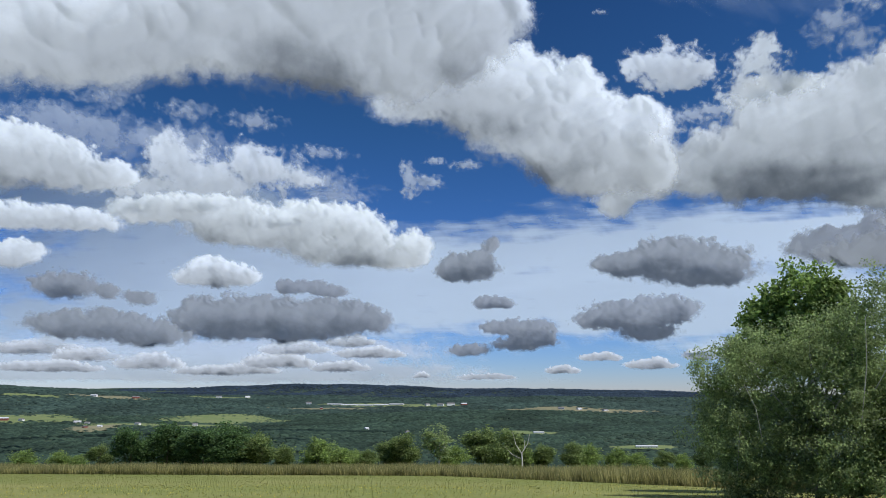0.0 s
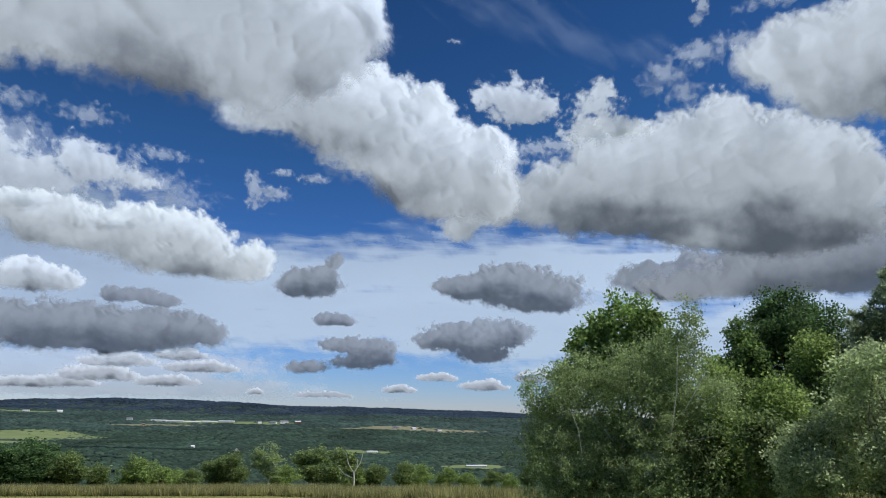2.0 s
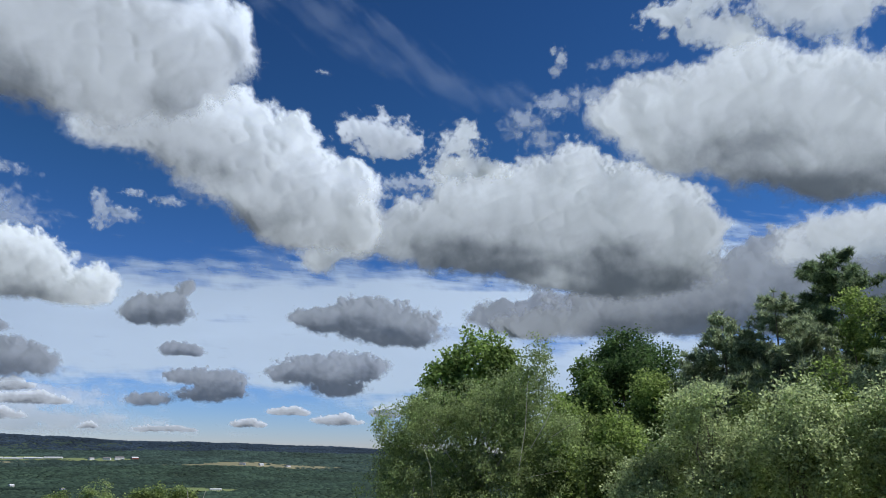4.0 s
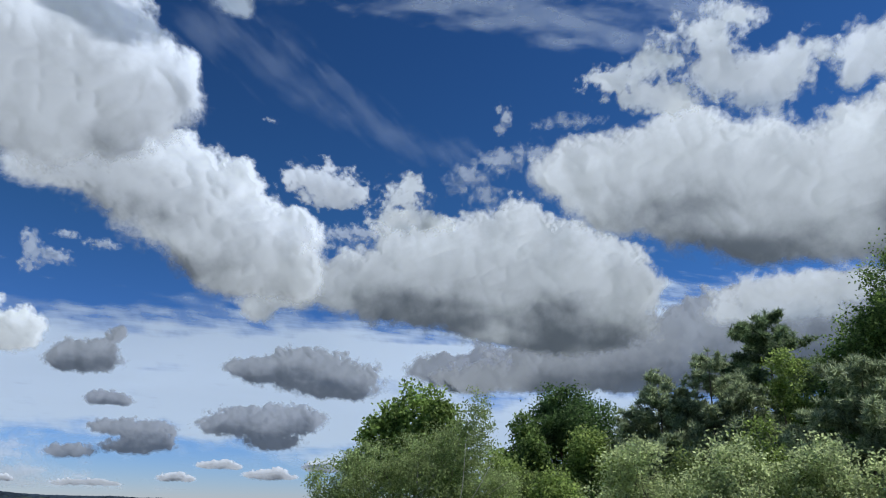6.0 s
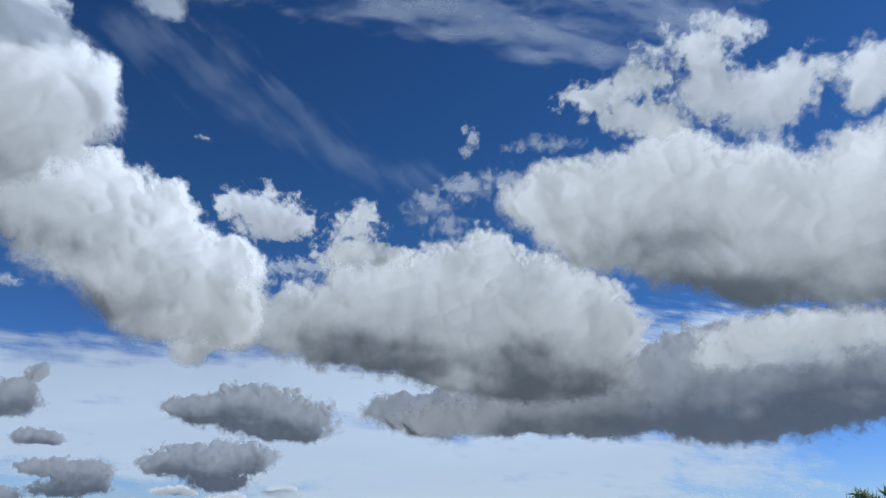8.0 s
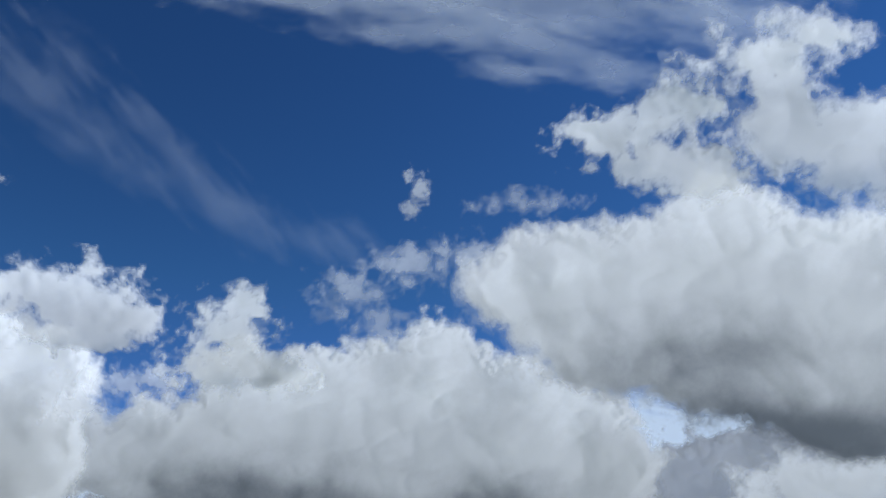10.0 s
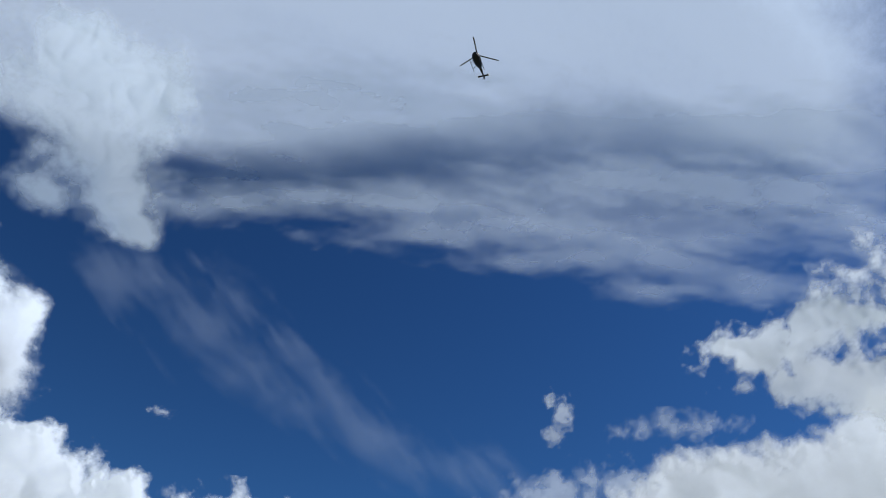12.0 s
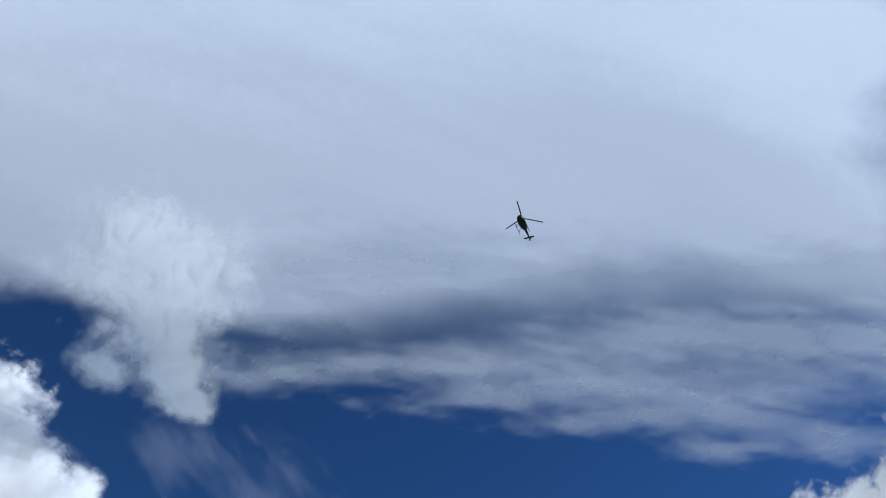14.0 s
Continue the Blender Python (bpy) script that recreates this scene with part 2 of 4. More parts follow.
def crowns(name, label, n, near, far_off, spread, size, mat, seed, gaps=True, squash=0.5, sit=0.1):
    """Thousands of rounded tree crowns on the hills, joined into one."""
    rng = np.random.default_rng(seed)
    r = near + (far_off - near) * rng.random(n)
    a = np.radians(rng.uniform(-spread, spread, n))
    x, y = r * np.sin(a), r * np.cos(a)
    if gaps:
        ok = np.ones(n, bool)
        for cx, cy, ca, cb in CLEAR:
            ok &= ((x - cx) / ca) ** 2 + ((y - cy) / cb) ** 2 > 1 - 0.6 * (rng.random(n) < 0.25)
        ok &= (layers(x / 420, y / 300, 3, 31) < 0.42) | (rng.random(n) < 0.4)
        x, y = x[ok], y[ok]
    n = len(x)
    z = height(x, y)
    bm = bmesh.new()
    bmesh.ops.create_icosphere(bm, subdivisions=1, radius=1)
    bv = np.array([v.co[:] for v in bm.verts])
    bf = np.array([[v.index for v in f.verts] for f in bm.faces])
    bm.free()
    s = size * (0.55 + 0.8 * rng.random(n) ** 1.8) * (1 + 0.35 * layers(x / 160, y / 120, 3, seed + 40))
    jig = 1 + 0.25 * (rng.random((n, len(bv))) - 0.5)
    v = bv[None] * jig[..., None] * s[:, None, None] * np.array([1, 1, squash])
    v = v + np.stack([x, y, z + s * sit], -1)[:, None]
    f = bf[None] + (np.arange(n) * len(bv))[:, None, None]
    ob = link_mesh(name, v.reshape(-1, 3).tolist(), f.reshape(-1, 3).tolist(), mat, smooth=True)
    # normals bent upward to light the crowns' fronts like their tops
    out = np.broadcast_to(bv * 0.22 + np.array([0, 0, 0.9]), v.shape).reshape(-1, 3)
    ob.data.normals_split_custom_set_from_vertices((out / np.linalg.norm(out, axis=1)[:, None]).tolist())
    return tagged(ob, label, "woods", kind="stuff")


def meadow(x, y, a, b, tone):
    """An open field that lies on the hillside."""
    n = 28
    ring = [(0.0, 0.0)] + [(k * math.cos(t), k * math.sin(t)) for k in (0.5, 1.0) for t in np.linspace(0, 2 * math.pi, n, False)]
    px = np.array([x + a * 1.15 * q[0] * (1 + 0.15 * math.sin(5 * q[1])) for q in ring])
    py = np.array([y + b * 1.15 * q[1] * (1 + 0.2 * math.sin(4 * q[0])) for q in ring])
    pz = height(px, py) + 2.5
    f = [(0, 1 + k, 1 + (k + 1) % n) for k in range(n)] + [(1 + k, 1 + n + k, 1 + n + (k + 1) % n, 1 + (k + 1) % n) for k in range(n)]
    ob = link_mesh("meadow", np.stack([px, py, pz], -1).tolist(), f, tone, smooth=True)
    tagged(ob, "pale open field among woods across the valley", "field", kind="structure")


HAY = rough_material("hay_field", (0.13, 0.135, 0.075), (0.22, 0.205, 0.12), 0.02, 0.95, 0.0)
PASTURE = rough_material("pasture", (0.1, 0.15, 0.05), (0.17, 0.2, 0.08), 0.02, 0.95, 0.0)
CLEAR = CLEAR * np.array([1, 1, 1, 1.4])
for k, row in enumerate(CLEAR):
    meadow(*row, HAY if k % 3 == 1 else PASTURE)

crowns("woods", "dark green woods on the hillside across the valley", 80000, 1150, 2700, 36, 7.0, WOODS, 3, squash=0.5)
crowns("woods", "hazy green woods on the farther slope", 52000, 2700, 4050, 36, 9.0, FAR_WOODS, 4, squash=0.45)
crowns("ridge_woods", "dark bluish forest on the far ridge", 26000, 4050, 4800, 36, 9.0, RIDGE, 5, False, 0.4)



# ---- trees ----
def tube(points, radii, sides=7):
    """Vertices and faces of a bent, tapered stem."""
    v, f = [], []
    for k, (p, r) in enumerate(zip(points, radii)):
        for s in range(sides):
            a = 2 * math.pi * s / sides
            v.append((p[0] + r * math.cos(a), p[1] + r * math.sin(a), p[2]))
        if k:
            b, c = (k - 1) * sides, k * sides
            f += [(b + s, b + (s + 1) % sides, c + (s + 1) % sides, c + s) for s in range(sides)]
    return v, f


def joined(pieces):
    v, f = [], []
    for pv, pf in pieces:
        f += [tuple(i + len(v) for i in q) for q in pf]
        v += pv
    return v, f


def stems(rng, height_m, girth, lobes, limbs, bend=0.05):
    """A trunk and limbs that reach into the crown's lobes."""
    top = height_m * 0.8
    sway = rng.normal(0, bend, (6, 2)).cumsum(0) * height_m * 0.25
    spine = [(sway[k][0] * k / 5, sway[k][1] * k / 5, top * k / 5) for k in range(6)]
    pieces = [tube(spine, [girth * (1.25 if k == 0 else 1 - 0.17 * k) for k in range(6)], 9)]
    for k in range(limbs):
        lo = lobes[k % len(lobes)]
        h = rng.uniform(0.2, 0.75)
        q = h * 5
        i = int(q)
        a = np.array(spine[i]) * (1 - q + i) + np.array(spine[i + 1]) * (q - i)
        b = np.array(lo[:3]) + rng.normal(0, 0.35, 3) * np.array(lo[3:])
        mid = (a + b) / 2 + rng.normal(0, 0.06, 3) * height_m
        mid[2] += 0.03 * height_m
        g = girth * (0.5 - 0.3 * h)
        pieces.append(tube([a, (a + mid) / 2, mid, (mid + b) / 2, b], [g, g * 0.8, g * 0.6, g * 0.4, g * 0.15], 5))
    return joined(pieces)


def leaves(rng, lobes, n, size, cluster, droop=0.0, long=1.6, hollow=0.45, spray=0.26):
    """Folded leaf blades in sprays, thickest near the lobes' outside."""
    lobes = np.array(lobes, float)
    vol = (lobes[:, 3] * lobes[:, 4] * lobes[:, 5]) ** 0.75
    sprays = max(n // cluster, 1)
    which = rng.choice(len(lobes), sprays, p=vol / vol.sum())
    d = rng.normal(size=(sprays, 3))
    d /= np.linalg.norm(d, axis=1)[:, None]
    rad = (hollow + (1 - hollow) * rng.random(sprays) ** 0.6) * (1 + 0.16 * rng.normal(size=sprays))
    c = lobes[which, :3] + d * rad[:, None] * lobes[which, 3:]
    c[:, 2] = np.maximum(c[:, 2], 0.12)
    wide = spray * (0.7 + 0.6 * rng.random(sprays))
    c = np.repeat(c, cluster, 0) + rng.normal(size=(sprays * cluster, 3)) * np.repeat(wide, cluster)[:, None] * np.array([1, 1, 0.8])
    m = len(c)
    c[:, 2] = np.maximum(c[:, 2], 0.06)
    up = rng.normal(size=(m, 3)) * 0.8 + np.array([0, 0, 0.65])
    up /= np.linalg.norm(up, axis=1)[:, None]
    ax = np.cross(up, rng.normal(size=(m, 3)))
    ax[:, 2] -= droop
    ax /= np.linalg.norm(ax, axis=1)[:, None] + 1e-9
    side = np.cross(up, ax)
    side /= np.linalg.norm(side, axis=1)[:, None] + 1e-9
    s = (0.8 * size * (0.6 + 0.8 * rng.random(m)))[:, None]
    v = np.stack([c - ax * s * long / 2, c + side * s / 2 + up * s * 0.12, c + ax * s * long / 2, c - side * s / 2 + up * s * 0.12], 1)
    base = (np.arange(m) * 4)[:, None]
    f = np.concatenate([base + np.array([[0, 1, 2]]), base + np.array([[0, 2, 3]])])
    return v.reshape(-1, 3).tolist(), f.tolist()


BARK = rough_material("bark", (0.07, 0.055, 0.042), (0.2, 0.17, 0.14), 6.0, 0.9, 0.8)
PALE_BARK = rough_material("pale_bark", (0.3, 0.28, 0.25), (0.62, 0.6, 0.56), 5.0, 0.8, 0.6)
POPLAR = leaf_material("poplar_leaf", (0.15, 0.24, 0.065), (0.3, 0.42, 0.13), 0.5)
OLIVE = leaf_material("birch_leaf", (0.215, 0.285, 0.125), (0.335, 0.425, 0.19), 0.6)
MAPLE = leaf_material("maple_leaf", (0.05, 0.1, 0.035), (0.115, 0.195, 0.07), 0.5)
ASH = leaf_material("ash_leaf", (0.15, 0.235, 0.065), (0.31, 0.41, 0.125), 0.54)
OAK = leaf_material("oak_leaf", (0.07, 0.135, 0.042), (0.21, 0.31, 0.095), 0.5)
SILVER = leaf_material("silver_leaf", (0.33, 0.41, 0.205), (0.47, 0.55, 0.295), 0.6)
NEEDLE = leaf_material("pine_needle", (0.1, 0.16, 0.08), (0.22, 0.3, 0.16), 0.5)
BLUE_NEEDLE = leaf_material("blue_pine_needle", (0.2, 0.27, 0.15), (0.4, 0.47, 0.3), 0.5)
HEDGE = leaf_material("hedge_leaf", (0.1, 0.155, 0.05), (0.24, 0.31, 0.11), 0.5)


def broadleaf(name, label, place, height_m, girth, lobes, mat, seed, n=9000, size=0.2, cluster=40, limbs=14, bark=BARK, **more):
    rng = np.random.default_rng(seed)
    tree = new(name)
    tree.location = place
    tv, tf = stems(rng, height_m, girth, lobes, limbs)
    link_mesh("trunk", tv, tf, bark, tree, True)
    lv, lf = leaves(rng, lobes, n, size, cluster, **more)
    link_mesh("crown", lv, lf, mat, tree)
    return tagged(tree, label, "tree", "trees at the field's edge")


def pine(name, label, place, height_m, spread, mat, seed, girth=0.16, bare=0.08, tufts=44, tuft=0.34, taper=0.62):
    """Whorls of upswept boughs with tufts of needles."""
    rng = np.random.default_rng(seed)
    tree = new(name)
    tree.location = place
    pieces = [tube([(0, 0, height_m * k / 6) for k in range(7)], [girth * (1 - 0.155 * k) for k in range(7)], 8)]
    cs = []
    z = height_m * bare
    while z < height_m * 0.985:
        share = (z / height_m - bare) / (1 - bare)
        length = spread * (1 - share) ** taper * (0.6 + 0.4 * min(share * 6, 1)) + 0.12
        for b in range(rng.integers(5, 8)):
            a, L = rng.uniform(0, 2 * math.pi), length * rng.uniform(0.65, 1.15)
            rise = L * rng.uniform(0.05, 0.45)
            tip = np.array([L * math.cos(a), L * math.sin(a), z + rise])
            mid = np.array([0.5 * L * math.cos(a), 0.5 * L * math.sin(a), z + rise * 0.25])
            pieces.append(tube([(0, 0, z), mid, tip], [0.02 + girth * 0.18 * (1 - share), 0.02, 0.006], 4))
            for k in range(max(4, int(tufts * L / max(spread, 0.1)))):
                w = rng.uniform(0.25, 1.0)
                p = np.array([0, 0, z]) * (1 - w) ** 2 + 2 * w * (1 - w) * mid + w * w * tip
                cs.append(p + rng.normal(0, 0.07 + 0.035 * L, 3) * np.array([1, 1, 0.6]))
        z += height_m * rng.uniform(0.034, 0.046)
    cs.append(np.array([0, 0, height_m]))
    tv, tf = joined(pieces)
    link_mesh("trunk", tv, tf, BARK, tree, True)
    cs = np.array(cs)
    per = 22
    c = np.repeat(cs, per, 0)
    d = rng.normal(size=(len(c), 3)) + np.array([0, 0, 0.5])
    d /= np.linalg.norm(d, axis=1)[:, None]
    side = np.cross(d, rng.normal(size=(len(c), 3)))
    side /= np.linalg.norm(side, axis=1)[:, None]
    L = tuft * (0.6 + 0.7 * rng.random((len(c), 1)))
    v = np.stack([c - side * 0.03, c + side * 0.03, c + d * L], 1)
    f = np.arange(len(c) * 3).reshape(-1, 3)
    link_mesh("crown", v.reshape(-1, 3).tolist(), f.tolist(), mat, tree)
    return tagged(tree, label, "tree", "trees at the field's edge")


def at(azimuth, dist):
    """A place on the ground by direction in degrees, clockwise from straight ahead, and distance."""
    x, y = dist * math.sin(radians(azimuth)), dist * math.cos(radians(azimuth))
    return x, y, float(height(np.array([x]), np.array([y]))[0])


def heap(seed, width, low, high, count, depth=None):
    """Lobes that fill an egg-shaped crown unevenly."""
    rng = np.random.default_rng(seed)
    depth = depth or width
    mid, half = (low + high) / 2, (high - low) / 2
    lobes = []
    for k in range(count):
        d = rng.normal(size=3)
        d *= rng.uniform(0.3, 0.78) / np.linalg.norm(d)
        s = rng.uniform(0.3, 0.48)
        lobes.append((d[0] * width, d[1] * depth, mid + d[2] * half, s * width, s * depth, s * min(half, width * 1.2)))
    lobes.append((0, 0, high - 0.3 * half, 0.4 * width, 0.4 * depth, 0.3 * half))
    return lobes


def turned(tree, azimuth):
    tree.rotation_euler.z = -radians(azimuth)
    return tree


# the thicket on the lawn's edge
turned(broadleaf("poplar_tree", "bright green poplar rising behind olive birch thicket", at(25.2, 42), 11.2, 0.2, [
    (0, 0, 9.3, 1.5, 1.5, 1.7), (-1.7, 0, 8.3, 1.1, 1.2, 1.3), (1.5, 0, 8.6, 1.2, 1.3, 1.7), (-0.3, 0, 7.2, 2.4, 1.8, 1.6), (1.6, 0.2, 7.0, 1.2, 1.4, 1.5),
    (-2.9, 0.2, 6.6, 0.8, 1.0, 1.1)], POPLAR, 11, 24000, 0.17, 30, 12, spray=0.22), 25.2)
birch = turned(broadleaf("birch_tree", "spreading olive-green birch thicket with pale thin stems", at(25.3, 36), 8.4, 0.14, [
    (2.0, 0, 6.4, 1.3, 1.5, 1.9), (0.2, 0, 5.2, 2.3, 2.1, 2.3), (-2.5, 0, 5.1, 1.5, 1.7, 2.0), (-3.8, 0.3, 3.7, 0.9, 1.2, 1.7), (3.6, 0, 4.6, 1.3, 1.6, 2.0),
    (-2.2, -0.4, 2.4, 2.4, 2.1, 2.2), (1.2, -0.6, 2.5, 2.8, 2.1, 2.3), (3.6, 0, 2.1, 1.6, 1.8, 2.0), (-4.4, 0, 5.3, 0.5, 0.5, 0.7),
    (2.9, -0.2, 8.1, 0.7, 0.8, 1.5), (-2.5, -0.8, 0.9, 2.0, 1.6, 1.0), (1.0, -1.0, 0.9, 2.6, 1.6, 1.0), (3.8, -0.5, 0.9, 1.5, 1.5, 1.0)],
    OLIVE, 12, 140000, 0.076, 50, 34, PALE_BARK, droop=0.35, spray=0.17, hollow=0.3), 25.3)
for x0, z0, x1, z1, thick_m in ((1.7, 3.0, 2.2, 7.2, 0.02), (2.3, 4.4, 3.3, 6.2, 0.022), (2.1, 3.2, 4.6, 3.5, 0.04), (3.2, 4.9, 4.5, 5.6, 0.02), (-1.9, 2.4, -2.4, 4.6, 0.016)):
    tv, tf = tube([(x0, -1.7, z0), ((x0 + x1) / 2 + 0.12, -2.05, (z0 + z1) / 2 + 0.16), (x1, -2.1, z1)], [thick_m, thick_m * 0.8, thick_m * 0.35], 6)
    link_mesh("stem", tv, tf, PALE_BARK, birch, True)
turned(broadleaf("ash_tree", "low yellow-green ash in the thicket", at(31.2, 46), 8.2, 0.12, heap(13, 2.3, 0.8, 8.2, 8), ASH, 13, 14000, 0.15), 31.2)
turned(broadleaf("maple_tree", "dark green maple with a broken crown", at(36.4, 58), 14.4, 0.28, heap(14, 3.9, 3.0, 14.4, 13), MAPLE, 14, 60000, 0.15, 60, spray=0.34), 36.4)
turned(broadleaf("maple_tree", "slender dark maple with pale trunk", at(33.2, 55), 11.6, 0.2, heap(15, 2.2, 3.5, 11.8, 9), OAK, 15, 14000, 0.17, 36, 12, PALE_BARK), 33.2)
turned(broadleaf("ash_tree", "bright green young ash between maple and pines", at(37.8, 46), 9.8, 0.15, heap(16, 2.6, 0.8, 9.6, 11), ASH, 16, 20000, 0.14), 37.8)
turned(pine("pine_tree", "blue-green young white pine", at(43.0, 45), 12.0, 4.3, BLUE_NEEDLE, 17), 43.0)
turned(pine("pine_tree", "grey-green white pine with pointed top", at(46.5, 45), 12.9, 4.5, BLUE_NEEDLE, 18), 46.5)
turned(pine("pine_tree", "blue-green pine leaning into its neighbours", at(41.2, 47), 10.2, 3.9, BLUE_NEEDLE, 19), 41.2)
turned(pine("pine_tree", "tall dark pine with layered boughs", at(50.6, 51), 16.4, 5.4, NEEDLE, 20, 0.24, 0.12, 84, 0.4, 0.5), 50.6)
turned(broadleaf("ash_tree", "light green ash in front of tall pine", at(51.5, 44), 12.4, 0.16, heap(21, 2.0, 1.0, 12.4, 10), ASH, 21, 16000, 0.13), 51.5)
turned(broadleaf("oak_tree", "great green oak towering over the thicket", at(59.5, 47), 18.9, 0.4, heap(22, 5.3, 3.0, 18.8, 30), OAK, 22, 150000, 0.125, 60, 20, spray=0.34, hollow=0.35), 59.5)
turned(pine("pine_tree", "bushy grey-green pine at the thicket's edge", at(56.0, 35), 9.4, 4.4, BLUE_NEEDLE, 23, 0.15, 0.02, 64, 0.3, 0.5), 55.3)
turned(pine("pine_tree", "bushy grey-green pine beside the oak", at(61.5, 36), 11.4, 4.4, BLUE_NEEDLE, 24, 0.15, 0.02, 64, 0.3, 0.5), 61.5)
turned(pine("pine_tree", "grey-green pine filling the gap between taller pines", at(44.8, 48), 11.4, 4.4, BLUE_NEEDLE, 25), 44.8)
turned(pine("pine_tree", "grey-green pine before the tall dark pine", at(48.6, 46), 11.6, 4.4, BLUE_NEEDLE, 26), 48.6)
turned(broadleaf("ash_tree", "leafy green ash between pine and oak", at(54.6, 46), 12.6, 0.16, heap(27, 2.8, 1.0, 12.4, 12), OAK, 27, 18000, 0.14), 54.6)
for seed, az, dist, tall, wide in ((31, 38.0, 27, 3.6, 1.7), (32, 41.5, 26.5, 5.6, 2.1), (33, 47.3, 26, 5.5, 2.2), (34, 53.0, 26, 5.1, 2.1), (35, 59.0, 26, 5.2, 2.2)):
    turned(broadleaf("olive_shrub", "silvery grey-green olive shrub with flickering leaves", at(az, dist), tall, 0.08, heap(seed, wide, 0.2, tall, 12),
                     SILVER, seed, 20000, 0.085, 30, 16, spray=0.15, hollow=0.35), az)

for seed, az, dist, tall, wide in ((61, 29.3, 44, 6.3, 2.0), (62, 33.6, 44, 6.6, 2.2), (63, 39.8, 40, 7.0, 2.2), (64, 44.5, 36, 6.6, 2.2), (65, 49.2, 37, 7.6, 2.2), (66, 36.0, 40, 5.6, 2.0), (67, 32.3, 36, 4.4, 1.7), (68, 34.6, 33, 3.9, 1.7), (69, 35.2, 37, 6.0, 2.0)):
    turned(broadleaf("ash_sapling", "leafy bright green sapling filling the thicket", at(az, dist), tall, 0.07, heap(seed, wide, 0.2, tall, 12),
                     ASH if seed % 2 else HEDGE, seed, 14000, 0.12, 45, 14), az)

# the row of trees beyond the tall grass
PROTO = {
    "round": broadleaf("field_tree", "round green maple beyond the tall grass", (0, 0, 0), 8, 0.16, heap(41, 3.3, 0.6, 8.0, 12), HEDGE, 41, 8000, 0.26, 40, spray=0.4),
    "dark": broadleaf("field_tree", "dense dark green tree beyond the tall grass", (0, 0, 0), 8, 0.18, heap(42, 3.8, 0.4, 8.0, 14), MAPLE, 42, 9000, 0.27, 40, spray=0.4),
    "light": broadleaf("field_tree", "pale yellow-green bush beyond the tall grass", (0, 0, 0), 5, 0.1, heap(43, 2.8, 0.2, 5.0, 10), ASH, 43, 5000, 0.22, 40, spray=0.4),
    "thin": broadleaf("field_tree", "thin-crowned tree with pale stems beyond the tall grass", (0, 0, 0), 9, 0.12, heap(44, 2.4, 2.0, 9.0, 9), OLIVE, 44, 3600, 0.2, 24, 18, PALE_BARK),
}
BASE = {"round": 8.0, "dark": 8.0, "light": 5.0, "thin": 9.0}
FIELD_TREES = [("light", -27.9, -3.5), ("light", -26.0, -3.6), ("round", -23.4, -3.2), ("dark", -21.6, -2.4), ("dark", -19.3, -2.0), ("dark", -16.9, -2.1),
               ("dark", -14.7, -2.0), ("round", -13.0, -2.8), ("round", -11.3, -3.3), ("light", -9.0, -3.1), ("light", -7.4, -3.6), ("round", -5.6, -3.7),
               ("round", -3.9, -3.1), ("round", -2.7, -2.9), ("thin", -0.3, -1.8), ("light", 1.0, -3.7), ("round", 2.9, -2.1), ("round", 4.5, -2.6)]
FIELD_TREES += [("round", 7.3, -3.3), ("round", 9.2, -3.1), ("light", 10.6, -3.5), ("light", 12.6, -3.8), ("round", 15.6, -3.8), ("round", 18.2, -3.3),
                ("light", -24.8, -3.9), ("light", -6.4, -4.0), ("light", 5.9, -3.8), ("dark", -18.0, -2.5), ("dark", -15.6, -2.4), ("light", 13.9, -4.0), ("light", 16.9, -4.0)]
chance = random.Random(5)
used = set()
for kind, az, el in FIELD_TREES:
    far_off = chance.uniform(119, 131)
    x, y, z = at(az, far_off)
    s = (1.6 + far_off * math.tan(radians(el)) - z) / BASE[kind]
    m = Matrix.LocRotScale((x, y, z), Euler((0, 0, chance.uniform(0, 6.28))), (s * chance.uniform(1.15, 1.6), s * chance.uniform(1.15, 1.6), s * chance.uniform(0.92, 1.1)))
    if kind in used:
        copy_thing(PROTO[kind], m)
    else:
        used.add(kind)
        PROTO[kind + "_first"] = m
for kind in ("round", "dark", "light", "thin"):
    PROTO[kind].matrix_basis = PROTO[kind + "_first"]

# a dead birch with white forked stems in the row
bx, by, bz = at(5.7, 117)
dead = new("dead_birch")
dead.location = (bx, by, bz)
dead.scale = (0.8, 0.8, 0.8)
rng = np.random.default_rng(8)
bits = [tube([(0, 0, 0), (0.1, 0, 1.6), (0.0, 0, 3.0)], [0.17, 0.14, 0.12], 7)]
for tip in ((-1.6, 0, 6.8), (1.7, 0.2, 6.9), (0.6, 0, 5.4), (-3.0, 0.1, 4.2)):
    b = np.array([0, 0, 2.0 if abs(tip[0]) > 2 else 3.0])
    t = np.array(tip)
    mid = (b + t) / 2 + np.array([0.25 * np.sign(tip[0]), 0, -0.3])
    bits.append(tube([b, mid, t], [0.085, 0.06, 0.02], 6))
tv, tf = joined(bits)
link_mesh("trunk", tv, tf, rough_material("birch_bark", (0.4, 0.39, 0.36), (0.62, 0.6, 0.57), 4.0), dead, True)
tagged(dead, "bare white forked birch in the row of trees", "tree", "trees at the field's edge")


# ---- grass ----
def edge(x):
    return np.where(x > 0, 76 - 1.95 * x, 76 - 0.2 * x)


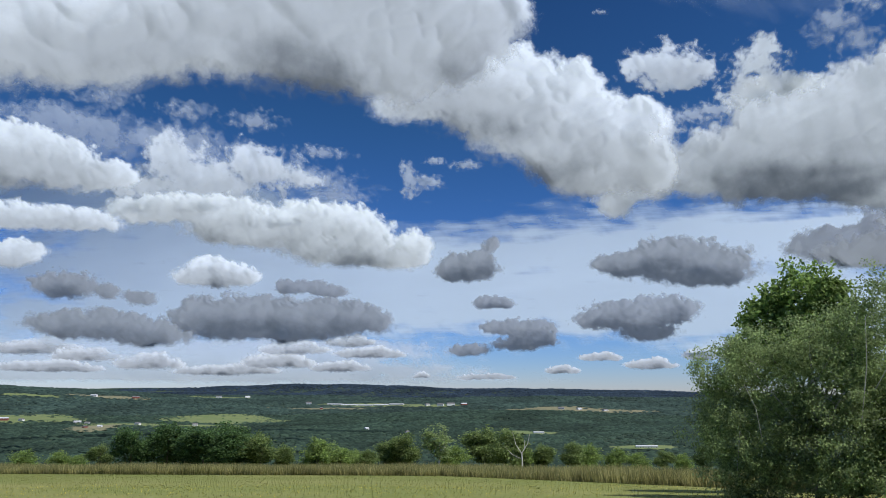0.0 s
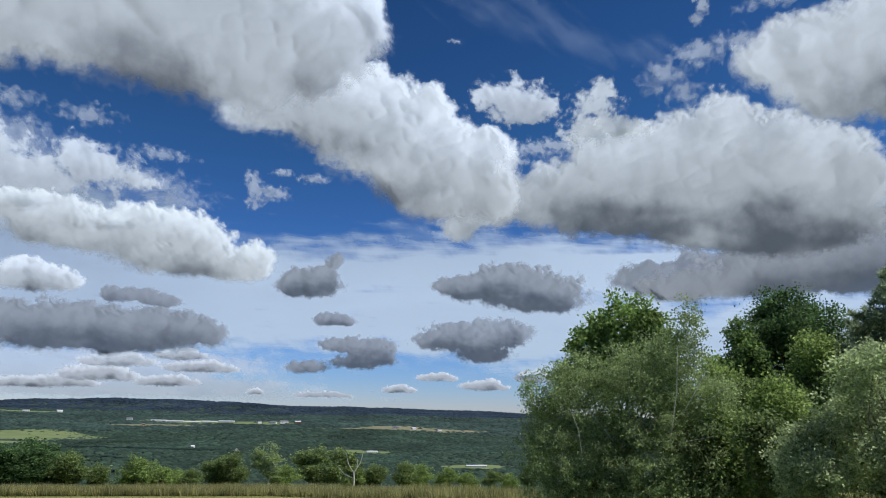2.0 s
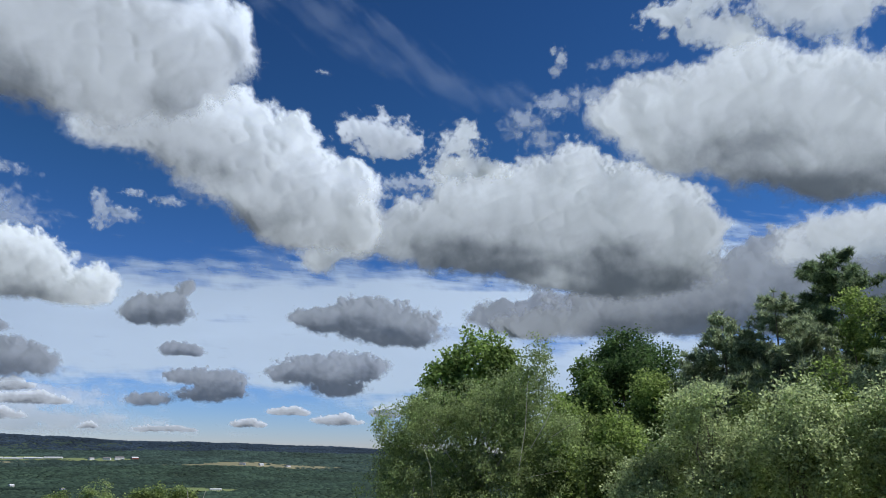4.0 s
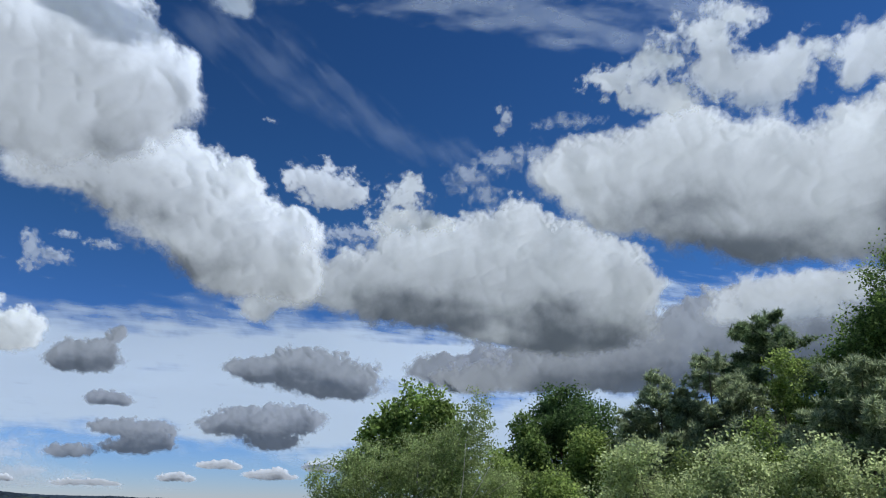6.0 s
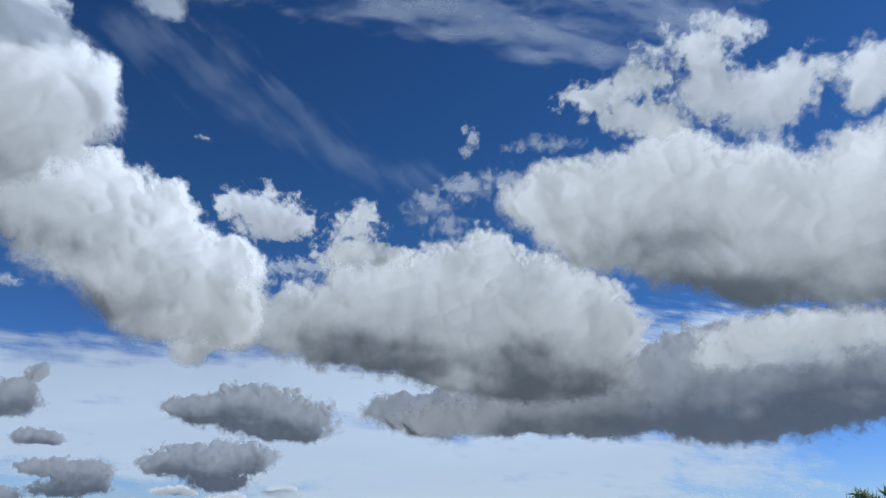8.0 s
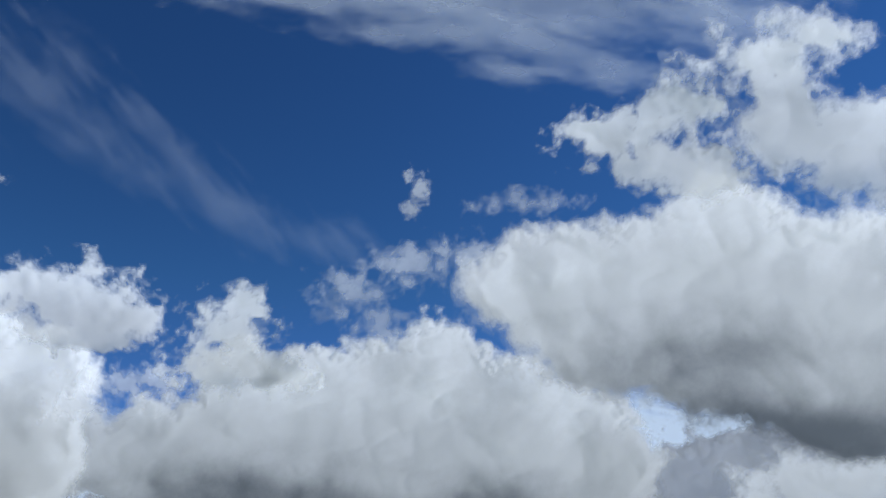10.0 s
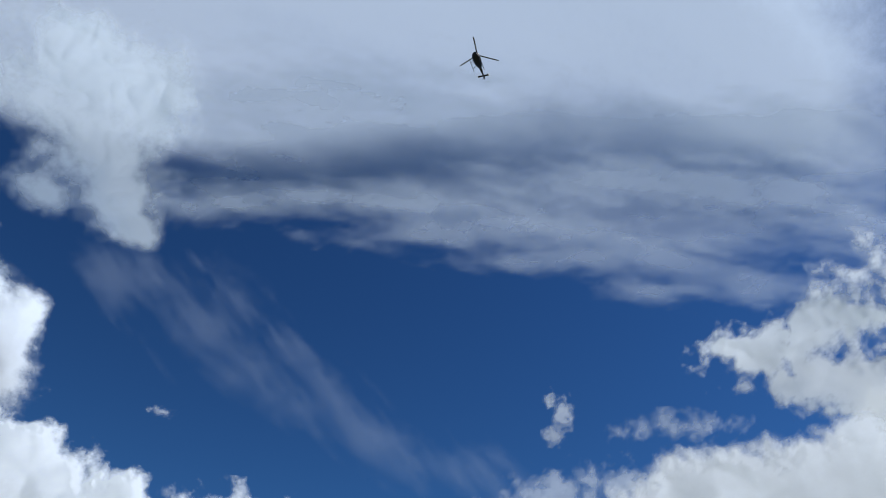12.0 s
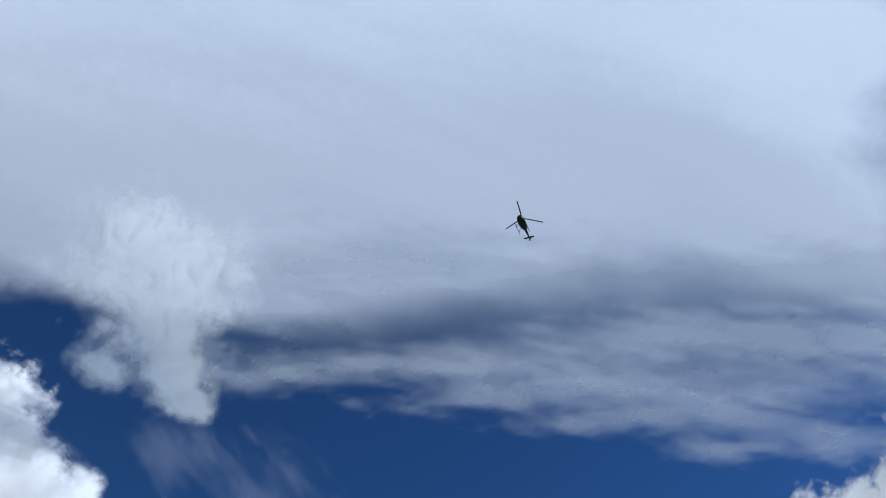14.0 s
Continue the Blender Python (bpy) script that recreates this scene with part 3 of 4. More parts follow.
def blades(name, label, n, xs, near, far_off, tall, wide, mat, seed, follow=False):
    rng = np.random.default_rng(seed)
    x = rng.uniform(*xs, n)
    y = (edge(x) if follow else 0) + near + (far_off - near) * rng.random(n) ** (1.9 if follow else 0.8)
    if not follow:
        ok = y < edge(x) + 1
        x, y = x[ok], y[ok]
    n = len(x)
    patch = 1 + 0.35 * layers(x / 5, y / 5, 3, seed)
    z = height(x, y)
    a = rng.uniform(0, np.pi, n)
    h = tall * (0.55 + 0.6 * rng.random(n)) * patch
    lean = rng.normal(0, 0.22, (n, 2)) * h[:, None]
    dx, dy = np.cos(a) * wide, np.sin(a) * wide
    v = np.stack([np.stack([x - dx, y - dy, z - 0.02], -1), np.stack([x + dx, y + dy, z - 0.02], -1), np.stack([x + lean[:, 0], y + lean[:, 1], z + h], -1)], 1)
    ob = link_mesh(name, v.reshape(-1, 3).tolist(), np.arange(3 * n).reshape(-1, 3).tolist(), mat)
    if not follow:
        # normals bent upward so the upright blades aren't lit as dark specks
        ob.data.normals_split_custom_set_from_vertices([(0.0, -0.2, 0.98)] * (3 * n))
    return tagged(ob, label, "grass", kind="stuff")


STRAW = leaf_material("tall_grass", (0.21, 0.225, 0.085), (0.42, 0.375, 0.17), 0.5, 0.7)
LAWN = leaf_material("lawn_grass", (0.17, 0.195, 0.055), (0.2, 0.22, 0.07), 0.55, 0.7)
FLOWER = leaf_material("yellow_flower", (0.4, 0.34, 0.05), (0.55, 0.46, 0.08), 0.3, 0.7)
blades("tall_grass", "uncut olive and straw-coloured grass along the lawn", 90000, (-78, 34), 0, 46, 1.0, 0.035, STRAW, 51, True)
blades("lawn_grass", "short mown green grass", 36000, (-50, 30), 26, 86, 0.07, 0.03, LAWN, 52)
blades("yellow_flowers", "scattered small yellow flowers in the lawn", 1800, (-24, 14), 34, 50, 0.06, 0.022, FLOWER, 53)

# ---- houses across the valley ----
WHITE = rough_material("white_siding", (0.6, 0.6, 0.58), (0.8, 0.8, 0.78), 0.8, 0.7, 0.1)
ROOF = rough_material("grey_shingle", (0.1, 0.1, 0.11), (0.22, 0.21, 0.21), 0.9, 0.9, 0.3)
RED = rough_material("red_siding", (0.2, 0.06, 0.045), (0.3, 0.1, 0.07), 0.8, 0.8, 0.1)
METAL = rough_material("pale_metal_roof", (0.45, 0.47, 0.5), (0.6, 0.62, 0.64), 0.5, 0.4, 0.1)
PANE = rough_material("dark_pane", (0.02, 0.025, 0.03), (0.05, 0.055, 0.06), 1.0, 0.15, 0.0)


def house(name, label, x, y, w, d, h, rise, yaw, wall, roof):
    z = float(height(np.array([x]), np.array([y]))[0]) + 0.6
    ob = new(name)
    ob.matrix_basis = pose(x, y, z, 0, 0, yaw)
    bm = bmesh.new()
    bmesh.ops.create_cube(bm, size=1, matrix=Matrix.Translation((0, 0, h / 2)) @ Matrix.Diagonal((w, d, h, 1)))
    part("wall", bm, wall, ob)
    bm = bmesh.new()
    e = 0.4
    low = [bm.verts.new(p) for p in ((-w / 2 - e, -d / 2 - e, h), (w / 2 + e, -d / 2 - e, h), (w / 2 + e, d / 2 + e, h), (-w / 2 - e, d / 2 + e, h))]
    top = [bm.verts.new(p) for p in ((-w / 2 - e, 0, h + rise), (w / 2 + e, 0, h + rise))]
    for q in ((low[0], low[1], top[1], top[0]), (low[2], low[3], top[0], top[1]), (low[0], top[0], low[3]), (low[1], low[2], top[1]), tuple(low[::-1])):
        bm.faces.new(q)
    part("roof", bm, roof, ob)
    for k in range(max(2, int(w / 5))):
        bm = bmesh.new()
        px = -w / 2 + (k + 0.5) * w / max(2, int(w / 5))
        bmesh.ops.create_cube(bm, size=1, matrix=Matrix.Translation((px, -d / 2 - 0.05, h * 0.55)) @ Matrix.Diagonal((1.2, 0.2, 1.5, 1)))
        part("window", bm, PANE, ob)
    return tagged(ob, label, "house", "houses across the valley")


FARM = [(-1245, 2215, 22, 12, 7), (-1190, 2205, 14, 10, 6), (-1290, 2225, 12, 10, 6), (-1010, 2160, 18, 10, 6), (-960, 2110, 12, 9, 5), (-890, 1945, 13, 9, 5),
        (-860, 1960, 11, 9, 5), (-810, 2075, 14, 9, 6), (-640, 2020, 12, 9, 6), (-1330, 2960, 24, 12, 7), (-1180, 2985, 26, 12, 7), (-960, 3330, 24, 12, 7)]
FARM += [(-840, 3340, 20, 12, 7), (-10, 2985, 24, 14, 8), (30, 2995, 30, 14, 9), (80, 2985, 22, 14, 8), (-60, 3000, 16, 12, 7), (410, 2700, 20, 12, 6),
         (470, 2690, 16, 11, 6), (560, 2690, 18, 11, 6), (-445, 2850, 10, 9, 6), (-200, 2050, 10, 8, 5), (-90, 1960, 9, 8, 5), (-530, 3070, 20, 12, 8)]
for k, (x, y, w, d, h) in enumerate(FARM):
    house("farmhouse", "small white house among trees across the valley" if k % 5 else "small red house in a clearing across the valley", x, y, w, d, h, h * 0.45,
          chance.uniform(-40, 40), WHITE if k % 5 else RED, ROOF if k % 3 else METAL)
house("long_barn", "long low building with pale metal roof across the valley", 238, 1950, 26, 12, 4, 2, 5, WHITE, METAL)
house("long_barn", "long white low building at the valley bottom", 425, 1640, 44, 12, 4, 2, -5, WHITE, METAL)
for k in range(5):
    house("greenhouse", "long glasshouse with pale roof on the plateau", -430 + 62 * k, 3095 - 9 * k, 58, 22, 4, 3, -8, METAL, METAL)



# ---- clouds ----
UPPER = EYE + CLIMB


def puffy(x, y, octaves=4, seed=0, gain=0.5):
    """Rounded heads that meet in creases, 0 to 1."""
    total, amp, norm = 0, 1.0, 0
    for k in range(octaves):
        total = total + amp * np.sqrt((2 * smooth_noise(x * 2 ** k + 7.7 * k, y * 2 ** k + 3.3 * k, seed + k) - 1) ** 2 + 0.03)
        x, y = 0.8 * x - 0.6 * y, 0.6 * x + 0.8 * y
        norm += amp
        amp *= gain
    return 1.8 * total / norm


def ways(az, el):
    a, e = np.radians(az), np.radians(el)
    return np.stack([np.cos(e) * np.sin(a), np.cos(e) * np.cos(a), np.sin(e)], -1)


def blurred(field, reach):
    """A running mean along the rows and the columns."""
    for axis in (0, 1):
        for _ in range(2):
            pad = [(0, 0), (0, 0)]
            pad[axis] = (reach + 1, reach)
            run = np.cumsum(np.pad(field, pad, mode="edge"), axis)
            n = field.shape[axis]
            field = (np.take(run, range(2 * reach + 1, 2 * reach + 1 + n), axis) - np.take(run, range(0, n), axis)) / (2 * reach + 1)
    return field


def cloud(name, label, puffs, mat, seed, ragged=0.3, streak=1.0, scale=1.0, far=1.0, tilt=0.0, heavy=0.0, knob=0.36, eye=EYE):
    """A cloud of soft puffs (azimuth, height over the horizon, half width, half height, in degrees) that swell into rounded heads.
    streak > 1: a thin drawn-out sheet of ice cloud."""
    p = np.array(puffs, float)
    az0, el0 = (p[:, 0].min() + p[:, 0].max()) / 2, (p[:, 1].min() + p[:, 1].max()) / 2
    mid = ways(az0, el0)
    right = np.array([math.cos(radians(az0)), -math.sin(radians(az0)), 0])
    above_it = np.cross(right, mid)
    d = ways(p[:, 0], p[:, 1])
    grow = 2 / (1 + d @ mid)
    pu, pv = np.degrees(grow * (d @ right)), np.degrees(grow * (d @ above_it))
    pa, pb = p[:, 2] * grow, p[:, 3] * grow
    thin = streak > 1
    pm = float(np.median(pb))
    size = max(np.ptp(pu) + 2 * pa.max(), np.ptp(pv) + 2 * pb.max())
    step = max(0.3, size / 320) if thin else min(0.105, size / 45)
    u = np.arange((pu - 1.4 * pa).min(), (pu + 1.4 * pa).max() + step, step)
    v = np.arange((pv - 1.4 * pb).min(), (pv + 1.4 * pb).max() + step, step)
    U, V = np.meshgrid(u, v)
    grain = max(pm * 0.9, 0.25) * scale
    ct, st = math.cos(radians(tilt)), math.sin(radians(tilt))
    nx, ny = (U * ct + V * st) / (grain * streak), (V * ct - U * st) / grain
    wx, wy = layers(nx * 0.7, ny * 0.7, 4, seed + 11), layers(nx * 0.7, ny * 0.7, 4, seed + 23)
    Uw, Vw = U + 0.45 * grain * wx, V + 0.3 * grain * wy
    near = np.full(U.shape, 0.0)
    for a, b, ra, rb in zip(pu, pv, pa, pb):
        near = near + np.exp(-2.2 * (((Uw - a) / ra) ** 2 + ((Vw - b) / rb) ** 2))
    core = 1 - np.sqrt(np.maximum(-np.log(np.maximum(near, 1e-9)) / 2.2, 0)) + 0.25 * np.log(np.maximum(near, 1.0))
    heads = puffy(nx, ny, 5, seed, 0.55) - 0.45
    fine = layers(nx * 1.7, ny * 1.7, 5, seed + 5, 0.6)
    # the underside is smoother and softer than the heads
    under = np.exp(-2.0 * np.cumsum(np.clip(core + 0.1, 0, 1), 0) * step / pm) * (core < 0.7)
    under = under * 0 if thin or heavy < 0 else blurred(under, max(1, int(0.4 * pm / step)))
    thick = (core + ragged * (0.8 * heads + 0.9 * fine) * (1 - 0.6 * under)) * (1 - 0.55 * under)
    body = np.clip(thick, 0, 1.2)
    D = np.radians(np.stack([U, V], -1))
    q = (D ** 2).sum(-1, keepdims=True) / 4
    way = (D[..., :1] * right + D[..., 1:] * above_it + (1 - q) * mid) / (1 + q)
    dist = 180.0 * far * (1 if eye is UPPER else min(1.9, max(1.0, math.sin(radians(14)) / math.sin(radians(max(el0, 1.4))))))
    # where the sun stands behind the eye the slab leans back, elsewhere it faces the eye
    rear = ways(az0, el0 if az0 > 22 or az0 < -60 or el0 < 4 else max(el0 - 35, -35))
    if eye is not UPPER:
        dist = dist * (mid @ rear) / np.maximum(way @ rear, 0.2)
    metre = (dist + 0 * U) * math.pi / 180
    # painted self-shade: the colour darkens with the cloud lying above a spot
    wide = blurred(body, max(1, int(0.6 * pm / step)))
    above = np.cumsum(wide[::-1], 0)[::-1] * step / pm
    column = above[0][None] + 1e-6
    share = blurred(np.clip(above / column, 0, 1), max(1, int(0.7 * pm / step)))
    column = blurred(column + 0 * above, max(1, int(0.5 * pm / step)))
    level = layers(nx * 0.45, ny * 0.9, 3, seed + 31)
    # heavy deepens the painted shade of the whole cloud, heads lighten it
    self_shade = (1.35 + 0.5 * level) * share ** 1.15 * (1 - np.exp(-1.1 * column)) + heavy - 0.15 * heads
    # heads swell towards the eye out of the cloud's body
    swell = np.clip(body / 0.5, 0, 1)
    swell = swell * swell * (3 - 2 * swell)
    head = min(2.4, 1.1 * pm) * scale
    hx, hy = (U + 0.3 * grain * wx) / head, (V + 0.3 * grain * wy) / head
    lumps = head * (puffy(hx * 0.5, hy * 0.6, 3, seed + 2, 0.42) + 0.2 * layers(hx, hy, 2, seed + 4)) * swell * (1 - 0.75 * share)
    rise = 0 * U if thin else (0.2 if el0 < 4 else 1.0) * (0.35 * pm * np.sqrt(blurred(body, max(1, int(0.5 * pm / step))) + 0.05))
    X = np.array(eye) + way * (dist - rise * metre)[..., None]
    side = np.cross(way, np.array([0, 0, 1.0]))
    side /= np.linalg.norm(side, axis=-1, keepdims=True)
    top = np.cross(side, way)
    slope = [np.tanh(np.gradient(lumps, step, axis=k) + 0.4 * pm * np.gradient(swell, step, axis=k) * (1 - share)) for k in (1, 0)]
    # normals point up so every side is lit alike; heads only lean them
    N = np.array([0, 0, 1.0]) + 0 * X if thin else np.array([0, 0, 1.0]) - knob * (slope[0][..., None] * side + slope[1][..., None] * top)
    keep = thick > -0.3
    quad = keep[:-1, :-1] | keep[1:, :-1] | keep[:-1, 1:] | keep[1:, 1:]
    idx = np.arange(U.size).reshape(U.shape)
    j, i = np.nonzero(quad)
    f = np.stack([idx[j, i], idx[j + 1, i], idx[j + 1, i + 1], idx[j, i + 1]], 1)
    corner = X.reshape(-1, 3)[f]
    across = np.cross(corner[:, 2] - corner[:, 0], corner[:, 3] - corner[:, 1])
    sunward = np.array([math.sin(sa) * math.cos(se), math.cos(sa) * math.cos(se), math.sin(se)])
    away = across @ sunward < 0
    f[away] = f[away][:, ::-1]
    N = (N / np.linalg.norm(N, axis=-1, keepdims=True)).reshape(-1, 3)
    # a great cumulus has bright heads and a base of its own
    parent, pieces = None, [(name, "", f)]
    if size > 13 and not thin:
        parent = new(name)
        low = share.reshape(-1)[f].mean(1) > 0.62
        pieces = [("billow", "bright billowing upper part", f[~low]), ("base", "soft grey underside", f[low])]
    for title, words, quads in pieces:
        used, g = np.unique(quads, return_inverse=True)
        ob = link_mesh(title, X.reshape(-1, 3)[used].tolist(), g.reshape(-1, 4).tolist(), mat, parent, True)
        ob.data.normals_split_custom_set_from_vertices(N[used].tolist())
        for key, field in (("thickness", thick), ("self_shade", self_shade)):
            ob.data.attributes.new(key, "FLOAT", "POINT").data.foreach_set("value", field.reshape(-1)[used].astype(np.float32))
        if words:
            tagged(ob, words)
    ob = parent or ob
    return tagged(ob, label, "cloud", "clouds in the sky")


cloud("cumulus_cloud", "wide white cumulus bank with soft grey underside", [
    (-29.3, 23.6, 8.4, 3.7), (-19.9, 25.3, 10.1, 3.5), (-10.1, 25.3, 9.3, 3.6), (-1.1, 27.1, 6.9, 3.7), (3.5, 28.2, 2.8, 2.0), (-11.6, 29.8, 10.8, 5.0),
    (-4.5, 30.2, 6.0, 5.0), (-3.4, 26.4, 6.7, 4.5), (3.6, 29.2, 2.1, 2.3), (-8.0, 32.8, 4.2, 2.5), (-0.6, 32.3, 2.6, 3.0), (2.6, 25.5, 1.9, 1.9),
    (-35.7, 21.5, 5.9, 3.1), (-39.5, 20.9, 5.3, 3.0),
], CUMULUS, 100, ragged=0.34, far=0.85)
cloud("cumulus_cloud", "bright white ridge of cumulus heads sloping down", [
    (-2.9, 22.2, 3.7, 1.9), (0.3, 23.9, 4.6, 2.9), (3.4, 21.8, 4.2, 3.1), (6.6, 22.9, 2.9, 2.3), (7.8, 19.8, 5.0, 3.1), (11.3, 19.4, 4.5, 2.9),
    (13.7, 17.6, 3.9, 2.9), (9.5, 17.1, 3.3, 2.3), (12.0, 15.7, 2.9, 1.5), (10.1, 23.1, 1.6, 1.6), (5.2, 24.6, 1.6, 1.6), (15.1, 20.0, 1.6, 1.6),
    (16.1, 16.2, 2.4, 1.6),
], CUMULUS, 107, ragged=0.36, far=1.04)
cloud("cumulus_cloud", "heavy cumulus mass with white heads and dark grey core", [
    (14.3, 15.7, 3.9, 2.1), (19.4, 16.1, 5.0, 2.3), (24.2, 18.0, 3.8, 2.8), (29.5, 19.0, 3.8, 2.8), (32.9, 20.9, 2.7, 2.1), (35.7, 18.5, 4.6, 2.9),
    (39.2, 17.2, 3.7, 3.1), (41.8, 15.2, 2.3, 2.3), (31.7, 15.4, 8.0, 3.0), (25.6, 14.7, 5.5, 1.7), (33.5, 13.1, 7.1, 1.8), (38.5, 13.0, 5.0, 1.9),
    (12.9, 14.0, 1.6, 1.2), (23.2, 20.1, 1.9, 1.5), (26.8, 20.2, 1.7, 1.3),
], CUMULUS, 114, ragged=0.34, far=1.07, heavy=0.22)
cloud("cumulus_cloud", "towering bright white cumulus with dark grey base", [
    (36.6, 24.4, 2.7, 2.3), (39.6, 25.0, 3.3, 2.5), (44.9, 25.0, 4.3, 3.2), (49.8, 24.0, 4.6, 3.2), (53.9, 22.3, 4.0, 2.9), (57.7, 22.8, 3.7, 3.7),
    (60.8, 24.0, 3.5, 3.6), (64.2, 22.5, 4.6, 4.9), (41.1, 21.6, 4.6, 2.0), (46.9, 20.0, 5.2, 2.4), (52.3, 19.0, 5.1, 2.3), (57.1, 18.7, 4.9, 2.4),
    (61.9, 17.6, 5.0, 2.9), (46.0, 27.5, 1.6, 1.2),
], CUMULUS, 121, ragged=0.3, far=0.98, heavy=0.26)
cloud("cumulus_cloud", "small torn white cumulus puff in blue sky", [
    (17.1, 23.3, 2.7, 1.6), (19.4, 22.8, 1.7, 1.2), (15.5, 23.8, 1.2, 0.8), (17.9, 22.1, 1.7, 0.6),
], SOFT, 128, ragged=0.75, heavy=-0.12, far=0.93)
cloud("cumulus_cloud", "small torn white cumulus puff in blue sky", [
    (23.7, 22.9, 1.6, 1.4), (25.6, 21.0, 1.7, 0.9), (22.9, 21.1, 1.8, 1.1), (24.4, 24.0, 0.8, 0.6),
], SOFT, 135, ragged=0.8, heavy=-0.12, far=0.935)
cloud("cumulus_cloud", "thin torn white cloud scrap in blue sky", [
    (18.7, 19.8, 1.9, 0.8), (17.5, 18.9, 1.3, 0.6), (20.5, 20.0, 1.3, 0.5),
], THIN, 142, ragged=0.9, heavy=-0.2, far=0.99)
cloud("cumulus_cloud", "loose white cumulus heap with ragged outline", [
    (42.2, 30.9, 2.8, 1.4), (44.6, 32.1, 2.0, 1.1), (45.7, 29.2, 2.2, 1.2), (40.4, 31.3, 1.4, 0.5), (43.5, 29.6, 2.0, 0.9),
], SOFT, 149, ragged=0.7, heavy=-0.1, far=0.955)
cloud("cumulus_cloud", "loose white cumulus heap with ragged outline", [
    (47.9, 33.4, 2.4, 1.6), (51.1, 33.8, 1.7, 1.0), (48.9, 30.1, 2.2, 1.5), (52.2, 29.9, 3.5, 1.7), (55.1, 30.1, 1.9, 1.7), (52.4, 28.4, 2.3, 1.2),
    (49.5, 31.8, 1.6, 1.4),
], SOFT, 156, ragged=0.65, heavy=-0.1, far=0.96)
cloud("cumulus_cloud", "loose white cumulus heap with ragged outline", [
    (59.8, 30.0, 2.7, 1.5), (62.3, 29.9, 2.5, 1.8), (64.5, 28.6, 2.4, 1.7), (58.7, 28.6, 1.5, 1.1),
], SOFT, 163, ragged=0.55, heavy=-0.05, far=0.965)
cloud("cumulus_cloud", "grey-white cumulus heap with soft base", [
    (-30.9, 15.3, 4.0, 2.0), (-27.1, 15.1, 3.8, 1.4), (-24.2, 15.0, 2.1, 0.9), (-34.1, 15.2, 3.9, 2.1), (-29.3, 16.7, 3.0, 1.1),
], CUMULUS, 170, ragged=0.4, far=1.45)
cloud("cumulus_cloud", "pale loose cumulus with frayed edges", [
    (-20.9, 17.2, 1.5, 1.4), (-19.3, 16.0, 2.4, 1.6), (-13.6, 16.4, 3.1, 1.4), (-15.3, 17.1, 1.6, 1.1), (-17.2, 14.9, 3.6, 1.2), (-11.0, 15.9, 1.7, 0.7),
    (-22.6, 14.5, 3.5, 1.0),
], SOFT, 177, ragged=0.7, heavy=-0.1, far=1.5)
cloud("cumulus_cloud", "white cumulus heap with soft grey flat base", [
    (-19.1, 13.2, 4.4, 1.2), (-16.3, 13.2, 2.4, 1.4), (-13.0, 12.1, 2.3, 1.3), (-10.7, 12.8, 2.0, 1.5), (-7.5, 12.7, 2.4, 1.6), (-5.4, 12.0, 1.9, 1.5),
    (-8.3, 10.6, 4.6, 1.3), (-2.1, 10.9, 1.4, 1.4), (-4.5, 10.1, 3.4, 0.8), (-15.8, 11.6, 3.5, 1.0), (-22.1, 12.7, 2.8, 1.0),
], CUMULUS, 184, ragged=0.36)
cloud("cumulus_cloud", "long low white cumulus roll", [
    (-28.8, 11.7, 3.7, 1.0), (-25.4, 11.8, 2.7, 0.8), (-32.1, 11.3, 3.3, 1.0),
], CUMULUS, 191, ragged=0.4, far=1.45)
cloud("cumulus_cloud", "small cumulus with white top and grey base", [
    (-16.7, 8.6, 2.7, 1.0), (-18.2, 8.3, 1.6, 0.6), (-14.9, 8.5, 1.5, 0.7), (-17.1, 9.5, 1.4, 0.5),
], CUMULUS, 198, ragged=0.38, far=1.2)
cloud("cumulus_cloud", "small cumulus with white top and grey base", [
    (-29.3, 9.4, 1.6, 0.9), (-30.6, 8.9, 1.8, 0.8), (-32.5, 8.9, 1.8, 0.9),
], CUMULUS, 205, ragged=0.38, far=1.4)
cloud("cumulus_cloud", "thin torn white cloud scrap in blue sky", [
    (-2.7, 16.4, 0.6, 1.0), (-1.3, 15.9, 1.4, 0.5), (-2.4, 15.2, 0.8, 0.6),
], THIN, 212, ragged=0.8, heavy=-0.2)
cloud("cumulus_cloud", "thin torn white cloud scrap in blue sky", [
    (1.8, 17.2, 1.1, 0.4), (-0.6, 17.5, 0.8, 0.3),
], THIN, 219, ragged=0.8, heavy=-0.2)
cloud("cumulus_cloud", "thin torn white cloud scrap in blue sky", [
    (31.6, 29.4, 0.3, 0.4), (32.2, 28.9, 0.4, 0.6), (31.8, 28.0, 0.5, 0.5),
], THIN, 226, ragged=0.7, heavy=-0.2)
cloud("cumulus_cloud", "thin torn white cloud scrap in blue sky", [
    (12.6, 27.6, 0.6, 0.2),
], THIN, 233, ragged=0.6, heavy=-0.2)
cloud("cumulus_cloud", "faint frayed cloud shreds beside the cumulus", [
    (29.0, 24.3, 1.7, 1.2), (31.8, 25.7, 1.9, 0.9), (34.1, 26.3, 1.3, 0.8), (37.4, 28.3, 2.1, 0.5), (30.4, 23.0, 1.3, 0.8),
], SHRED, 240, ragged=0.9, heavy=-0.2, far=0.95)
